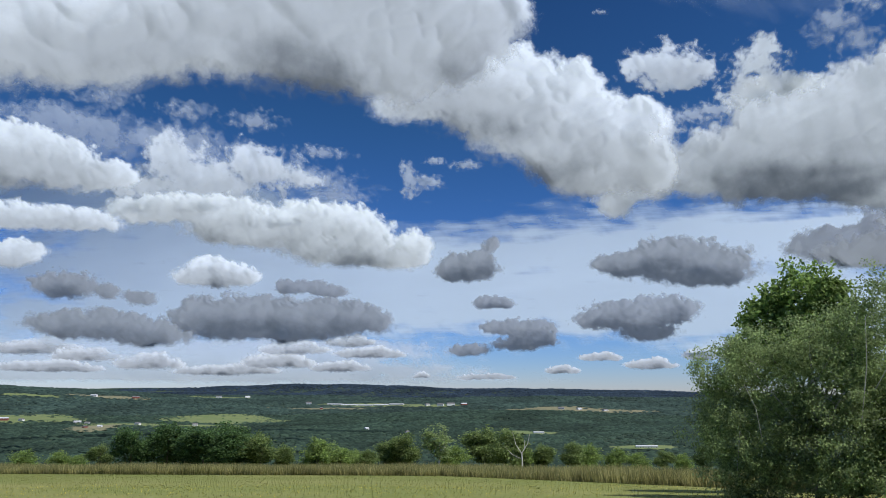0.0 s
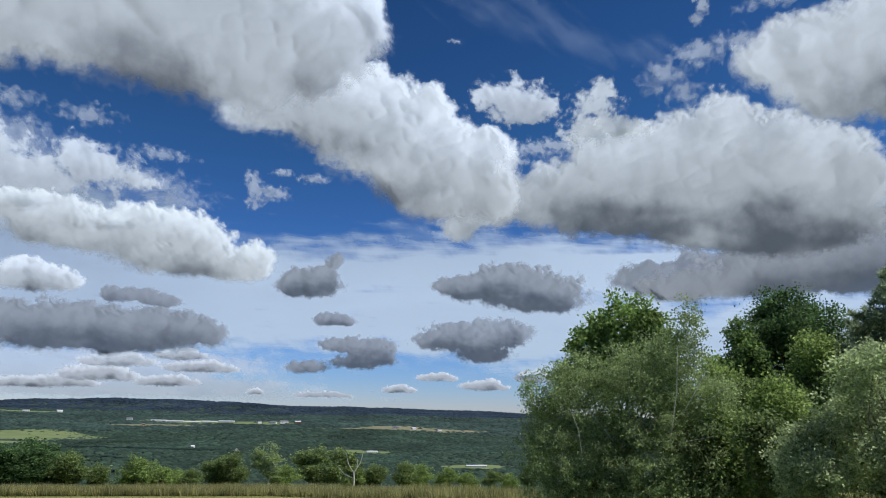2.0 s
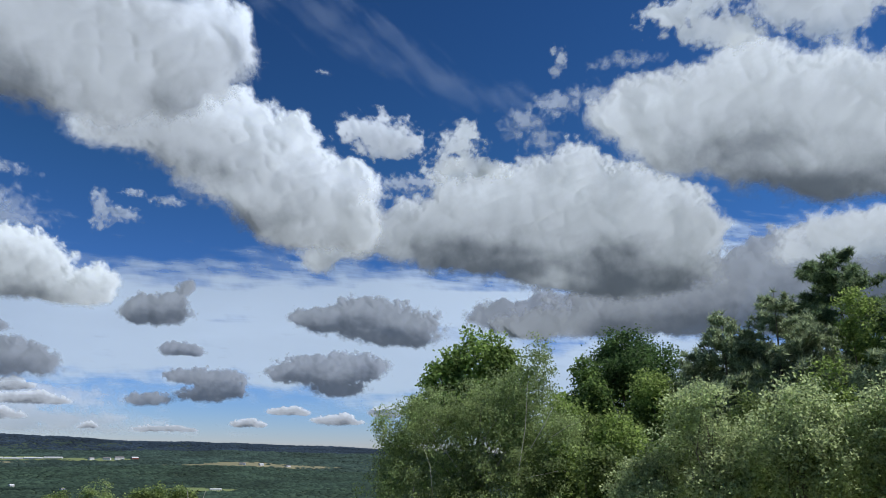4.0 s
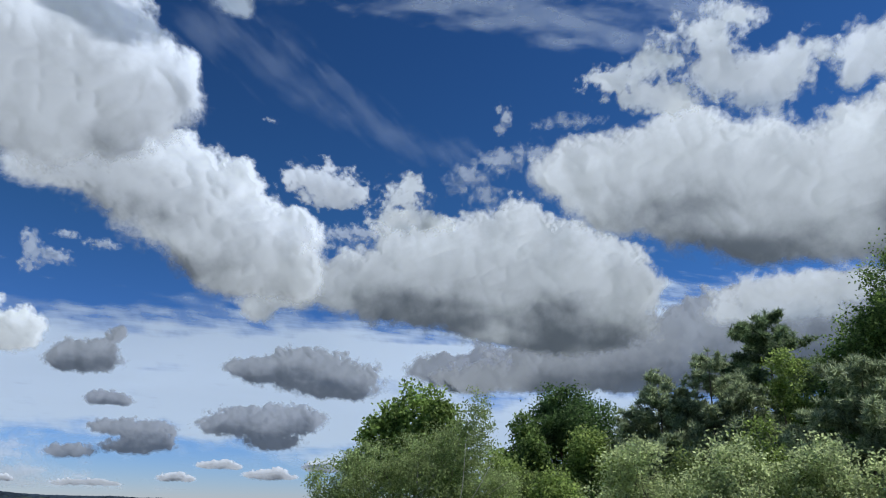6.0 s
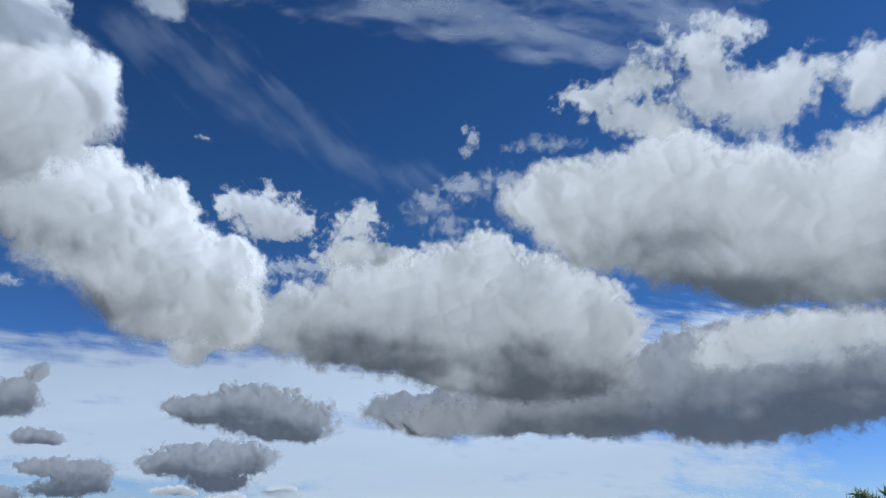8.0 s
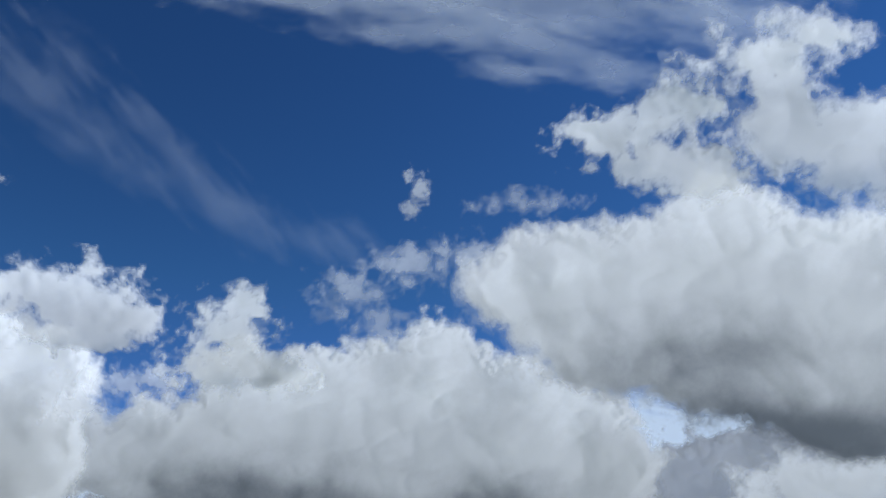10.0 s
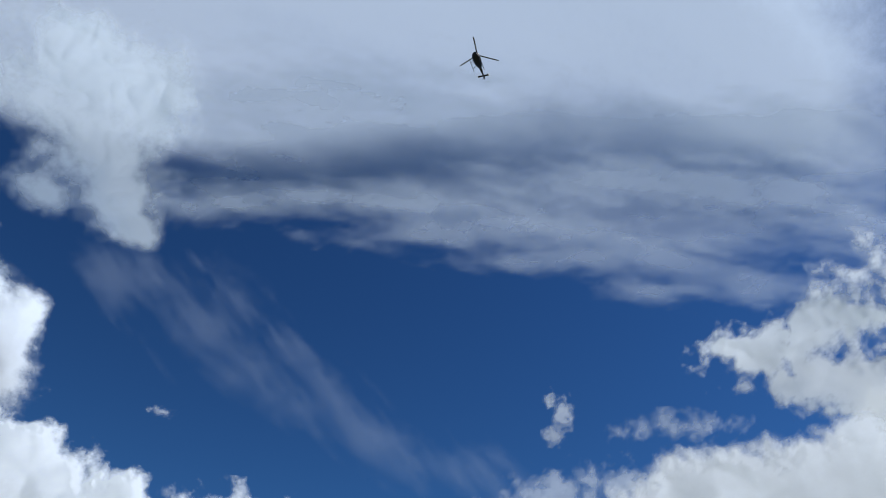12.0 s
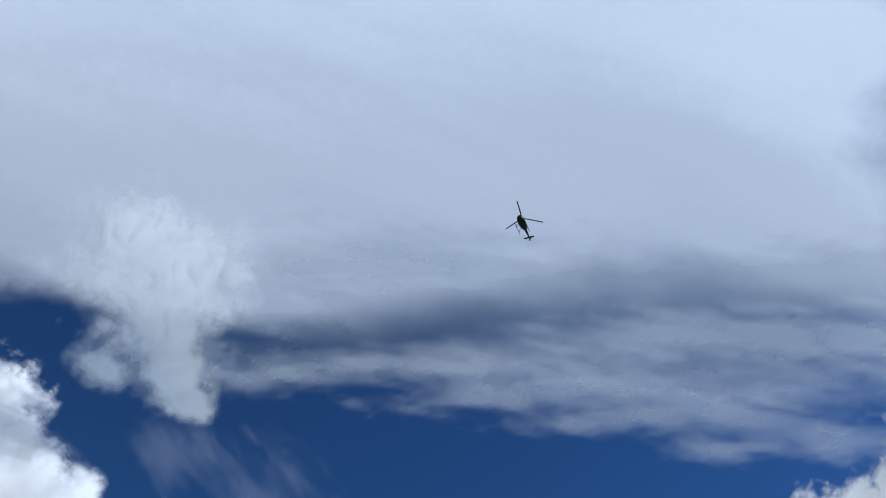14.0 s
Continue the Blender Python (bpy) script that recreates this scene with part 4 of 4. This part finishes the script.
cloud("cumulus_cloud", "grey layered cloud under the cumulus mass", [
    (42.2, 12.5, 4.5, 1.4), (46.7, 13.5, 2.8, 1.2), (49.8, 14.1, 4.3, 1.8), (54.3, 14.5, 4.2, 1.5), (58.4, 14.1, 4.0, 1.8), (46.9, 11.1, 6.0, 1.6),
    (53.2, 11.5, 5.7, 1.9), (59.1, 10.3, 5.4, 2.2), (40.8, 9.3, 4.9, 1.1), (35.1, 9.4, 4.6, 1.0), (29.6, 9.3, 3.8, 1.2), (37.6, 11.0, 6.6, 1.2),
    (49.6, 9.1, 6.6, 1.6),
], GREY, 247, ragged=0.36, heavy=0.45, far=1.2)
cloud("cloud_veil", "streaky white veil of high cloud behind the cumulus", [
    (-21.9, 9.4, 16.6, 3.9), (-7.9, 9.2, 13.5, 3.2), (5.0, 9.4, 14.0, 3.2), (16.7, 10.9, 13.4, 3.1), (27.8, 10.5, 10.6, 2.1), (0.7, 6.1, 22.0, 1.9),
    (-21.6, 5.5, 18.1, 2.4), (-27.0, 14.0, 11.4, 2.7), (19.1, 6.3, 16.0, 2.2), (-16.3, 12.6, 10.6, 2.9), (47.0, 12.7, 16.7, 3.6), (24.2, 6.4, 16.5, 2.9),
    (42.6, 6.2, 14.0, 3.6), (32.5, 3.4, 20.3, 1.8),
], VEIL, 254, ragged=0.55, streak=4.0, scale=0.45, far=1.5, tilt=6, heavy=-0.3)
cloud("cirrus_cloud", "thin streak of white cirrus across blue sky", [
    (8.4, 33.1, 3.2, 1.8), (12.5, 31.8, 3.0, 1.9), (16.0, 30.0, 2.9, 1.7), (19.2, 28.6, 2.7, 1.4), (22.8, 27.6, 2.9, 1.1), (26.6, 26.5, 2.7, 1.1),
], CIRRUS, 261, ragged=0.9, streak=5.0, scale=0.8, far=1.1, tilt=-38)
cloud("cirrus_cloud", "fibrous bands of pale cirrus below the grey sheet", [
    (-1.8, 39.4, 6.7, 1.8), (7.1, 42.3, 6.9, 1.4), (16.5, 43.2, 7.1, 1.7), (25.9, 42.2, 7.6, 2.1), (34.8, 40.5, 7.1, 2.3), (43.1, 38.3, 6.6, 2.3),
    (49.1, 35.9, 4.8, 1.8), (37.4, 45.2, 13.6, 2.3), (53.0, 41.8, 11.8, 2.8), (59.9, 37.0, 6.8, 2.6), (17.1, 40.6, 8.4, 1.2), (28.8, 39.3, 6.3, 1.1),
    (40.8, 36.5, 5.0, 0.9),
], BAND, 268, ragged=0.5, streak=4.5, scale=0.55, far=0.62, tilt=-13, heavy=-0.4, eye=UPPER)
cloud("cirrus_cloud", "faint haze of cirrus fibres above the bands", [
    (7.6, 45.7, 17.1, 2.4), (31.5, 48.4, 17.3, 2.5), (56.6, 45.0, 14.6, 3.1), (2.2, 48.8, 17.7, 3.8), (28.0, 47.5, 18.9, 3.8), (50.0, 44.6, 13.5, 4.2),
    (13.9, 44.5, 20.7, 2.1), (42.7, 42.5, 18.5, 2.9), (10.4, 43.2, 17.7, 2.5), (41.1, 41.8, 16.0, 3.2),
], HAZE, 275, ragged=0.45, streak=4.5, scale=0.6, far=6.5, tilt=-10, heavy=-0.4, eye=UPPER)
cloud("cumulus_cloud", "ragged white cloud lobe under the high grey sheet", [
    (-18.5, 45.5, 3.9, 2.9), (-17.0, 41.5, 4.9, 3.9), (-11.6, 39.7, 5.0, 3.8), (-8.8, 37.2, 3.4, 2.4), (-14.3, 35.6, 2.3, 1.2), (-9.8, 44.3, 3.9, 4.5),
    (-6.3, 36.0, 1.8, 1.4), (-14.4, 44.9, 4.8, 3.6),
], LOBE, 282, ragged=0.38, heavy=-0.1, far=0.66, eye=UPPER)
cloud("stratus_cloud", "smooth pale grey sheet of high cloud", [
    (-15.3, 69.2, 32.7, 8.5), (2.1, 63.4, 34.7, 9.0), (-18.7, 50.0, 20.6, 7.5), (47.9, 58.0, 16.6, 7.1), (13.0, 54.7, 29.6, 6.3), (53.7, 49.4, 11.5, 5.4),
    (-27.6, 44.0, 11.1, 5.9), (-6.4, 46.7, 12.4, 4.1), (-35.3, 70.9, 26.0, 6.7), (64.1, 61.2, 12.3, 6.3), (-37.6, 51.1, 12.7, 6.2), (47.0, 74.1, 15.2, 5.7),
    (-12.9, 44.8, 15.4, 4.4), (6.8, 50.8, 16.7, 3.6),
], SHEET, 289, ragged=0.16, streak=3.0, scale=1.0, heavy=-0.25, far=7.2, tilt=-10, eye=UPPER)
cloud("cumulus_cloud", "pale grey-white cloud beside a blue gap", [
    (50.3, 15.1, 3.9, 1.5), (54.7, 15.0, 4.2, 1.4), (58.8, 14.7, 4.0, 1.5), (48.1, 13.6, 2.2, 1.1), (52.7, 13.5, 5.0, 1.2),
], SOFT, 296, ragged=0.5, far=1.12, heavy=0.15)
cloud("cumulus_cloud", "faint frayed cloud drifting among the heaps", [
    (-25.1, 17.7, 7.3, 1.6), (-15.6, 16.1, 6.5, 1.7), (-28.5, 18.5, 4.5, 1.0), (-9.8, 15.8, 2.9, 0.9), (-8.0, 14.8, 2.5, 0.5), (-19.4, 17.9, 3.6, 1.2),
], SHRED, 303, ragged=0.8, far=1.55, heavy=-0.2)
cloud("cumulus_cloud", "faint frayed cloud shreds in the blue gap", [
    (-19.5, 20.1, 1.6, 0.6), (-14.4, 19.8, 1.8, 0.7), (-9.8, 17.9, 2.3, 0.4), (-25.0, 20.2, 1.9, 0.7),
], SHRED, 310, ragged=0.9, far=1.2, heavy=-0.2)
cloud("cumulus_cloud", "grey flat-based cumulus cloud drifting over the valley", [
    (-24.1, 4.6, 4.6, 1.1), (-26.5, 4.7, 2.1, 0.9), (-20.8, 4.1, 3.0, 0.9), (-23.8, 5.6, 0.8, 0.5),
], GREY, 191, ragged=0.4, heavy=0.48, far=1.052)
cloud("cumulus_cloud", "grey flat-based cumulus cloud drifting over the valley", [
    (-15.1, 5.7, 4.4, 1.5), (-11.1, 5.8, 4.5, 1.4), (-7.4, 5.8, 3.3, 1.3), (-5.0, 5.4, 1.5, 0.8), (-12.7, 4.7, 7.4, 0.9), (-18.2, 5.6, 1.7, 1.1),
], GREY, 198, ragged=0.4, heavy=0.48, far=1.064)
cloud("cumulus_cloud", "grey flat-based cumulus cloud drifting over the valley", [
    (-10.1, 7.9, 2.1, 0.6), (-8.2, 7.6, 1.5, 0.4), (-11.8, 7.9, 0.8, 0.6),
], GREY, 205, ragged=0.4, heavy=0.48, far=1.076)
cloud("cumulus_cloud", "grey flat-based cumulus cloud drifting over the valley", [
    (-26.7, 7.3, 2.4, 1.0), (-23.9, 7.0, 0.8, 0.5), (-21.7, 6.7, 1.3, 0.6),
], GREY, 212, ragged=0.4, heavy=0.48, far=1.088)
cloud("cumulus_cloud", "grey flat-based cumulus cloud drifting over the valley", [
    (2.2, 9.3, 2.5, 0.9), (1.5, 9.8, 1.5, 0.8), (2.8, 10.1, 1.3, 0.8), (3.7, 11.2, 0.6, 0.6), (0.7, 9.0, 1.3, 0.6),
], GREY, 219, ragged=0.4, heavy=0.48, far=1.100)
cloud("cumulus_cloud", "grey flat-based cumulus cloud drifting over the valley", [
    (3.9, 6.9, 1.4, 0.5), (3.0, 6.8, 0.8, 0.4), (4.7, 6.7, 0.8, 0.3),
], GREY, 226, ragged=0.4, heavy=0.48, far=1.112)
cloud("cumulus_cloud", "grey flat-based cumulus cloud drifting over the valley", [
    (17.8, 9.4, 5.2, 1.5), (14.2, 9.5, 2.2, 1.0), (12.9, 9.4, 1.6, 0.7), (17.0, 10.7, 2.3, 0.8), (19.6, 8.3, 3.0, 0.8), (11.7, 9.5, 0.8, 0.4),
], GREY, 233, ragged=0.4, heavy=0.48, far=1.124)
cloud("cumulus_cloud", "grey flat-based cumulus cloud drifting over the valley", [
    (13.6, 5.7, 3.5, 1.1), (16.4, 6.1, 2.7, 1.1), (11.1, 5.4, 1.6, 0.6), (12.8, 6.3, 1.6, 0.6), (15.1, 4.4, 2.3, 0.6),
], GREY, 240, ragged=0.4, heavy=0.48, far=1.136)
cloud("cumulus_cloud", "grey flat-based cumulus cloud drifting over the valley", [
    (6.2, 4.9, 2.5, 0.8), (4.1, 5.0, 1.3, 0.5), (7.4, 4.1, 1.4, 0.4), (1.9, 3.3, 1.8, 0.5), (5.9, 3.7, 2.5, 0.5),
], GREY, 247, ragged=0.4, heavy=0.48, far=1.148)
cloud("cumulus_cloud", "grey flat-based cumulus cloud drifting over the valley", [
    (29.8, 9.8, 5.0, 1.6), (35.3, 9.8, 5.3, 1.3), (40.3, 10.2, 3.5, 1.6), (37.0, 11.7, 5.6, 1.6), (42.0, 11.8, 3.1, 1.8), (26.9, 10.2, 2.5, 1.1),
], GREY, 254, ragged=0.4, heavy=0.48, far=1.160)
cloud("cumulus_cloud", "small low white cumulus far off over the horizon", [
    (-21.0, 2.3, 2.2, 0.6), (-20.3, 2.7, 0.7, 0.4), (-21.4, 2.6, 0.5, 0.4), (-22.3, 2.2, 1.1, 0.3), (-19.2, 2.2, 0.9, 0.3),
], CUMULUS, 268, ragged=0.45, heavy=0.0, far=4.720)
cloud("cumulus_cloud", "small low white cumulus far off over the horizon", [
    (-12.2, 2.5, 2.4, 0.6), (-11.3, 2.8, 0.7, 0.4), (-12.5, 2.7, 0.5, 0.3), (-13.6, 2.3, 1.2, 0.3), (-10.2, 2.3, 1.0, 0.3),
], CUMULUS, 275, ragged=0.45, heavy=0.0, far=4.660)
cloud("cumulus_cloud", "small low white cumulus far off over the horizon", [
    (-11.0, 3.4, 2.5, 0.5), (-10.1, 3.7, 0.7, 0.3), (-11.4, 3.6, 0.5, 0.3), (-12.4, 3.3, 1.2, 0.3), (-9.0, 3.3, 1.0, 0.2),
], CUMULUS, 282, ragged=0.45, heavy=0.0, far=4.600)
cloud("cumulus_cloud", "small low white cumulus far off over the horizon", [
    (-6.9, 3.9, 1.7, 0.4), (-6.3, 4.2, 0.5, 0.3), (-7.1, 4.1, 0.4, 0.2), (-7.9, 3.9, 0.8, 0.2), (-5.6, 3.9, 0.7, 0.2),
], CUMULUS, 289, ragged=0.45, heavy=0.0, far=4.540)
cloud("cumulus_cloud", "small low white cumulus far off over the horizon", [
    (-5.6, 3.1, 2.5, 0.4), (-4.8, 3.4, 0.8, 0.3), (-6.0, 3.3, 0.5, 0.2), (-7.1, 3.0, 1.2, 0.2), (-3.6, 3.0, 1.0, 0.2),
], CUMULUS, 296, ragged=0.45, heavy=0.0, far=4.480)
cloud("cumulus_cloud", "small low white cumulus far off over the horizon", [
    (18.7, 2.9, 1.3, 0.5), (19.2, 3.1, 0.4, 0.3), (18.5, 3.0, 0.3, 0.3), (17.9, 2.8, 0.7, 0.3), (19.8, 2.7, 0.5, 0.2),
], CUMULUS, 303, ragged=0.45, heavy=0.0, far=4.420)
cloud("cumulus_cloud", "small low white cumulus far off over the horizon", [
    (15.0, 2.2, 1.7, 0.4), (15.6, 2.5, 0.5, 0.3), (14.8, 2.4, 0.4, 0.2), (13.9, 2.2, 0.9, 0.2), (16.4, 2.1, 0.7, 0.2),
], CUMULUS, 310, ragged=0.45, heavy=0.0, far=5.380)
cloud("cumulus_cloud", "small low white cumulus far off over the horizon", [
    (8.8, 1.9, 1.1, 0.3), (9.2, 2.1, 0.3, 0.2), (8.6, 2.0, 0.3, 0.2), (8.1, 1.8, 0.6, 0.2), (9.7, 1.8, 0.5, 0.2),
], CUMULUS, 317, ragged=0.45, heavy=0.0, far=5.320)
cloud("cumulus_cloud", "small low white cumulus far off over the horizon", [
    (-1.6, 1.5, 0.6, 0.2), (-1.4, 1.6, 0.2, 0.2), (-1.7, 1.6, 0.1, 0.1), (-2.0, 1.4, 0.3, 0.1), (-1.2, 1.4, 0.2, 0.1),
], CUMULUS, 324, ragged=0.45, heavy=0.0, far=5.260)
cloud("cumulus_cloud", "small low white cumulus far off over the horizon", [
    (3.2, 1.4, 2.1, 0.2), (3.9, 1.5, 0.6, 0.2), (2.9, 1.4, 0.5, 0.1), (1.9, 1.3, 1.0, 0.1), (4.8, 1.3, 0.8, 0.1),
], CUMULUS, 331, ragged=0.45, heavy=0.0, far=5.200)
cloud("cumulus_cloud", "small low white cumulus far off over the horizon", [
    (-28.1, 3.1, 2.7, 0.5), (-27.2, 3.5, 0.8, 0.4), (-28.5, 3.3, 0.6, 0.3), (-29.6, 3.0, 1.3, 0.3), (-25.9, 3.1, 1.1, 0.3),
], CUMULUS, 338, ragged=0.45, heavy=0.0, far=5.140)
cloud("cumulus_cloud", "small low white cumulus far off over the horizon", [
    (-7.7, 2.1, 2.1, 0.4), (-7.0, 2.3, 0.6, 0.3), (-8.0, 2.2, 0.5, 0.2), (-8.9, 2.0, 1.0, 0.2), (-6.0, 2.0, 0.8, 0.2),
], CUMULUS, 345, ragged=0.45, heavy=0.0, far=5.080)
cloud("cumulus_cloud", "small low white cumulus far off over the horizon", [
    (-25.0, 2.7, 2.1, 0.5), (-24.3, 2.9, 0.6, 0.3), (-25.3, 2.8, 0.5, 0.3), (-26.2, 2.5, 1.0, 0.2), (-23.3, 2.6, 0.9, 0.2),
], CUMULUS, 352, ragged=0.45, heavy=0.0, far=5.020)
cloud("cumulus_cloud", "small low white cumulus far off over the horizon", [
    (-27.3, 1.9, 3.1, 0.4), (-26.2, 2.1, 0.9, 0.3), (-27.7, 2.0, 0.7, 0.2), (-29.0, 1.8, 1.5, 0.2), (-24.8, 1.8, 1.3, 0.2),
], CUMULUS, 359, ragged=0.45, heavy=0.0, far=4.960)
cloud("cumulus_cloud", "small low white cumulus far off over the horizon", [
    (-15.7, 1.8, 3.6, 0.4), (-14.5, 2.1, 1.1, 0.3), (-16.2, 1.9, 0.8, 0.2), (-17.8, 1.7, 1.7, 0.2), (-12.9, 1.8, 1.4, 0.2),
], CUMULUS, 366, ragged=0.45, heavy=0.0, far=4.900)
cloud("cumulus_cloud", "small low white cumulus far off over the horizon", [
    (11.5, 2.8, 1.4, 0.3), (12.0, 3.0, 0.4, 0.2), (11.2, 2.9, 0.3, 0.2), (10.6, 2.7, 0.7, 0.2), (12.6, 2.7, 0.6, 0.2),
], CUMULUS, 373, ragged=0.45, heavy=0.0, far=4.840)
cloud("cloud_veil", "low bands of white cloud over the far hills", [
    (-17.6, 1.3, 24.5, 0.4), (-21.5, 3.3, 16.6, 1.2), (-26.6, 2.2, 10.9, 1.1), (-14.9, 2.0, 15.6, 0.7), (-7.7, 3.5, 9.2, 0.9),
    (-11.8, 2.9, 10.8, 0.7), (-24.9, 2.1, 11.2, 0.8), (-7.7, 1.9, 12.5, 0.6),
], LOW, 408, ragged=0.5, streak=2.5, scale=0.8, far=5.5, heavy=-0.4)
# added sheet out of view: throws sunlight back to lift the dark foliage
cloud("cloud_veil", "unseen white cloud sheet added behind the camera to brighten the shade", [
    (200.0, 25.0, 22.0, 9.0), (235.0, 30.0, 24.0, 10.0), (270.0, 24.0, 22.0, 9.0), (305.0, 40.0, 16.0, 9.0), (175.0, 14.0, 16.0, 6.0), (250.0, 52.0, 22.0, 10.0),
], VEIL, 430, ragged=0.8, streak=1.6, scale=0.8, far=2.5, heavy=-0.3)


# ---- helicopter ----
PAINT = rough_material("dark_paint", (0.012, 0.013, 0.018), (0.02, 0.021, 0.028), 3.0, 0.5, 0.02, gloss=0.1)
BLADE = rough_material("rotor_paint", (0.02, 0.02, 0.022), (0.04, 0.04, 0.042), 4.0, 0.6, 0.02, gloss=0.1)
GLASS = rough_material("canopy_glass", (0.02, 0.025, 0.035), (0.03, 0.035, 0.045), 2.0, 0.2, 0.0, gloss=0.25)
TRIM = rough_material("white_trim", (0.7, 0.7, 0.7), (0.8, 0.8, 0.8), 3.0, 0.4, 0.02)


def turned_body(stations, sides=20):
    """A hull through rings: place along its length, half width, half height, middle height."""
    bm = bmesh.new()
    rows = []
    for y, w, h, z in stations:
        rows.append([bm.verts.new((w * math.cos(2 * math.pi * k / sides), y, z + h * math.sin(2 * math.pi * k / sides))) for k in range(sides)])
    for a, b in zip(rows, rows[1:]):
        for k in range(sides):
            bm.faces.new((a[k], a[(k + 1) % sides], b[(k + 1) % sides], b[k]))
    bm.faces.new(rows[0][::-1])
    bm.faces.new(rows[-1])
    bmesh.ops.recalc_face_normals(bm, faces=bm.faces)
    return bm


def rod(a, b, r, sides=8):
    bm = bmesh.new()
    a, b = Vector(a), Vector(b)
    m = Matrix.Translation((a + b) / 2) @ (b - a).to_track_quat("Z", "Y").to_matrix().to_4x4()
    bmesh.ops.create_cone(bm, cap_ends=True, segments=sides, radius1=r, radius2=r, depth=(b - a).length, matrix=m)
    return bm


def slab(size, m):
    bm = bmesh.new()
    bmesh.ops.create_cube(bm, size=1, matrix=m @ Matrix.Diagonal((*size, 1)))
    bmesh.ops.bevel(bm, geom=bm.edges[:], offset=min(size) * 0.3, segments=1, affect="EDGES")
    return bm


def helicopter(m):
    h = new("helicopter")
    hull = part("fuselage", turned_body([(2.15, 0.08, 0.08, 0.95), (2.0, 0.35, 0.35, 0.98), (1.6, 0.62, 0.62, 1.05), (0.9, 0.78, 0.78, 1.15), (0.0, 0.8, 0.82, 1.2),
                                         (-0.9, 0.7, 0.75, 1.25), (-1.7, 0.48, 0.52, 1.35), (-2.3, 0.26, 0.3, 1.45)]), PAINT, h, smooth=True)
    part("windscreen", turned_body([(2.1, 0.2, 0.2, 1.15), (1.7, 0.58, 0.5, 1.25), (1.1, 0.77, 0.62, 1.36), (0.6, 0.8, 0.64, 1.4)]), GLASS, hull, "dark tinted bubble windscreen", True)
    part("tail_boom", turned_body([(-2.0, 0.3, 0.33, 1.4), (-3.5, 0.2, 0.22, 1.5), (-5.3, 0.11, 0.12, 1.6)], 14), PAINT, h, smooth=True)
    part("engine_cowl", turned_body([(0.5, 0.2, 0.1, 2.0), (0.1, 0.42, 0.22, 2.0), (-0.8, 0.42, 0.22, 1.98), (-1.5, 0.2, 0.12, 1.85)], 14), PAINT, h, smooth=True)
    part("mast", rod((0, 0, 2.1), (0, 0, 2.75), 0.07), BLADE, h)
    hub = part("rotor_hub", rod((0, 0, 2.68), (0, 0, 2.84), 0.28, 14), BLADE, h)
    for k in range(3):
        a = math.pi / 2 + k * 2 * math.pi / 3 + 0.1
        turn = Matrix.Rotation(a, 4, "Z")
        part("rotor_blade", slab((4.3, 0.26, 0.05), turn @ Matrix.Translation((2.4, 0, 2.78)) @ Matrix.Rotation(-0.03, 4, "Y")), BLADE, h)
    part("stabiliser", slab((2.3, 0.42, 0.06), Matrix.Translation((0, -4.6, 1.55))), PAINT, h)
    for s in (-1, 1):
        part("end_plate", slab((0.05, 0.5, 0.55), Matrix.Translation((s * 1.15, -4.62, 1.6))), TRIM, h, "small white end plate")
    part("tail_fin", slab((0.08, 0.6, 1.35), Matrix.Translation((0, -5.25, 1.85)) @ Matrix.Rotation(0.35, 4, "X")), PAINT, h)
    tail = part("tail_rotor", rod((0.1, -5.4, 1.65), (0.28, -5.4, 1.65), 0.06), BLADE, h)
    for k in range(2):
        part("tail_rotor_blade", slab((0.03, 0.13, 0.7), Matrix.Translation((0.28, -5.4, 1.65)) @ Matrix.Rotation(0.5 + k * math.pi, 4, "X") @ Matrix.Translation((0, 0, 0.38))), BLADE, tail)
    for s in (-1, 1):
        skid = part("skid", rod((s * 1.05, 1.5, -0.25), (s * 1.05, -1.5, -0.25), 0.055), BLADE, h)
        part("skid_tip", rod((s * 1.05, 1.5, -0.25), (s * 1.05, 1.85, -0.08), 0.05), BLADE, skid)
        for y in (0.8, -0.8):
            part("skid_strut", rod((s * 1.05, y, -0.25), (s * 0.5, y, 0.75), 0.05), BLADE, skid)
        part("skid_step", rod((s * 1.05, 0.2, 0.1), (s * 0.6, 0.2, 0.55), 0.035), BLADE, skid)
    h.matrix_basis = m
    return tagged(h, "dark three-bladed helicopter with skids flying in the sky", "helicopter")


HELI = Matrix.Translation((70.3, 139.2, 163.8)) @ Matrix.Rotation(radians(138.0), 4, "Z") @ Matrix.Rotation(radians(-6), 4, "X")
helicopter(HELI)
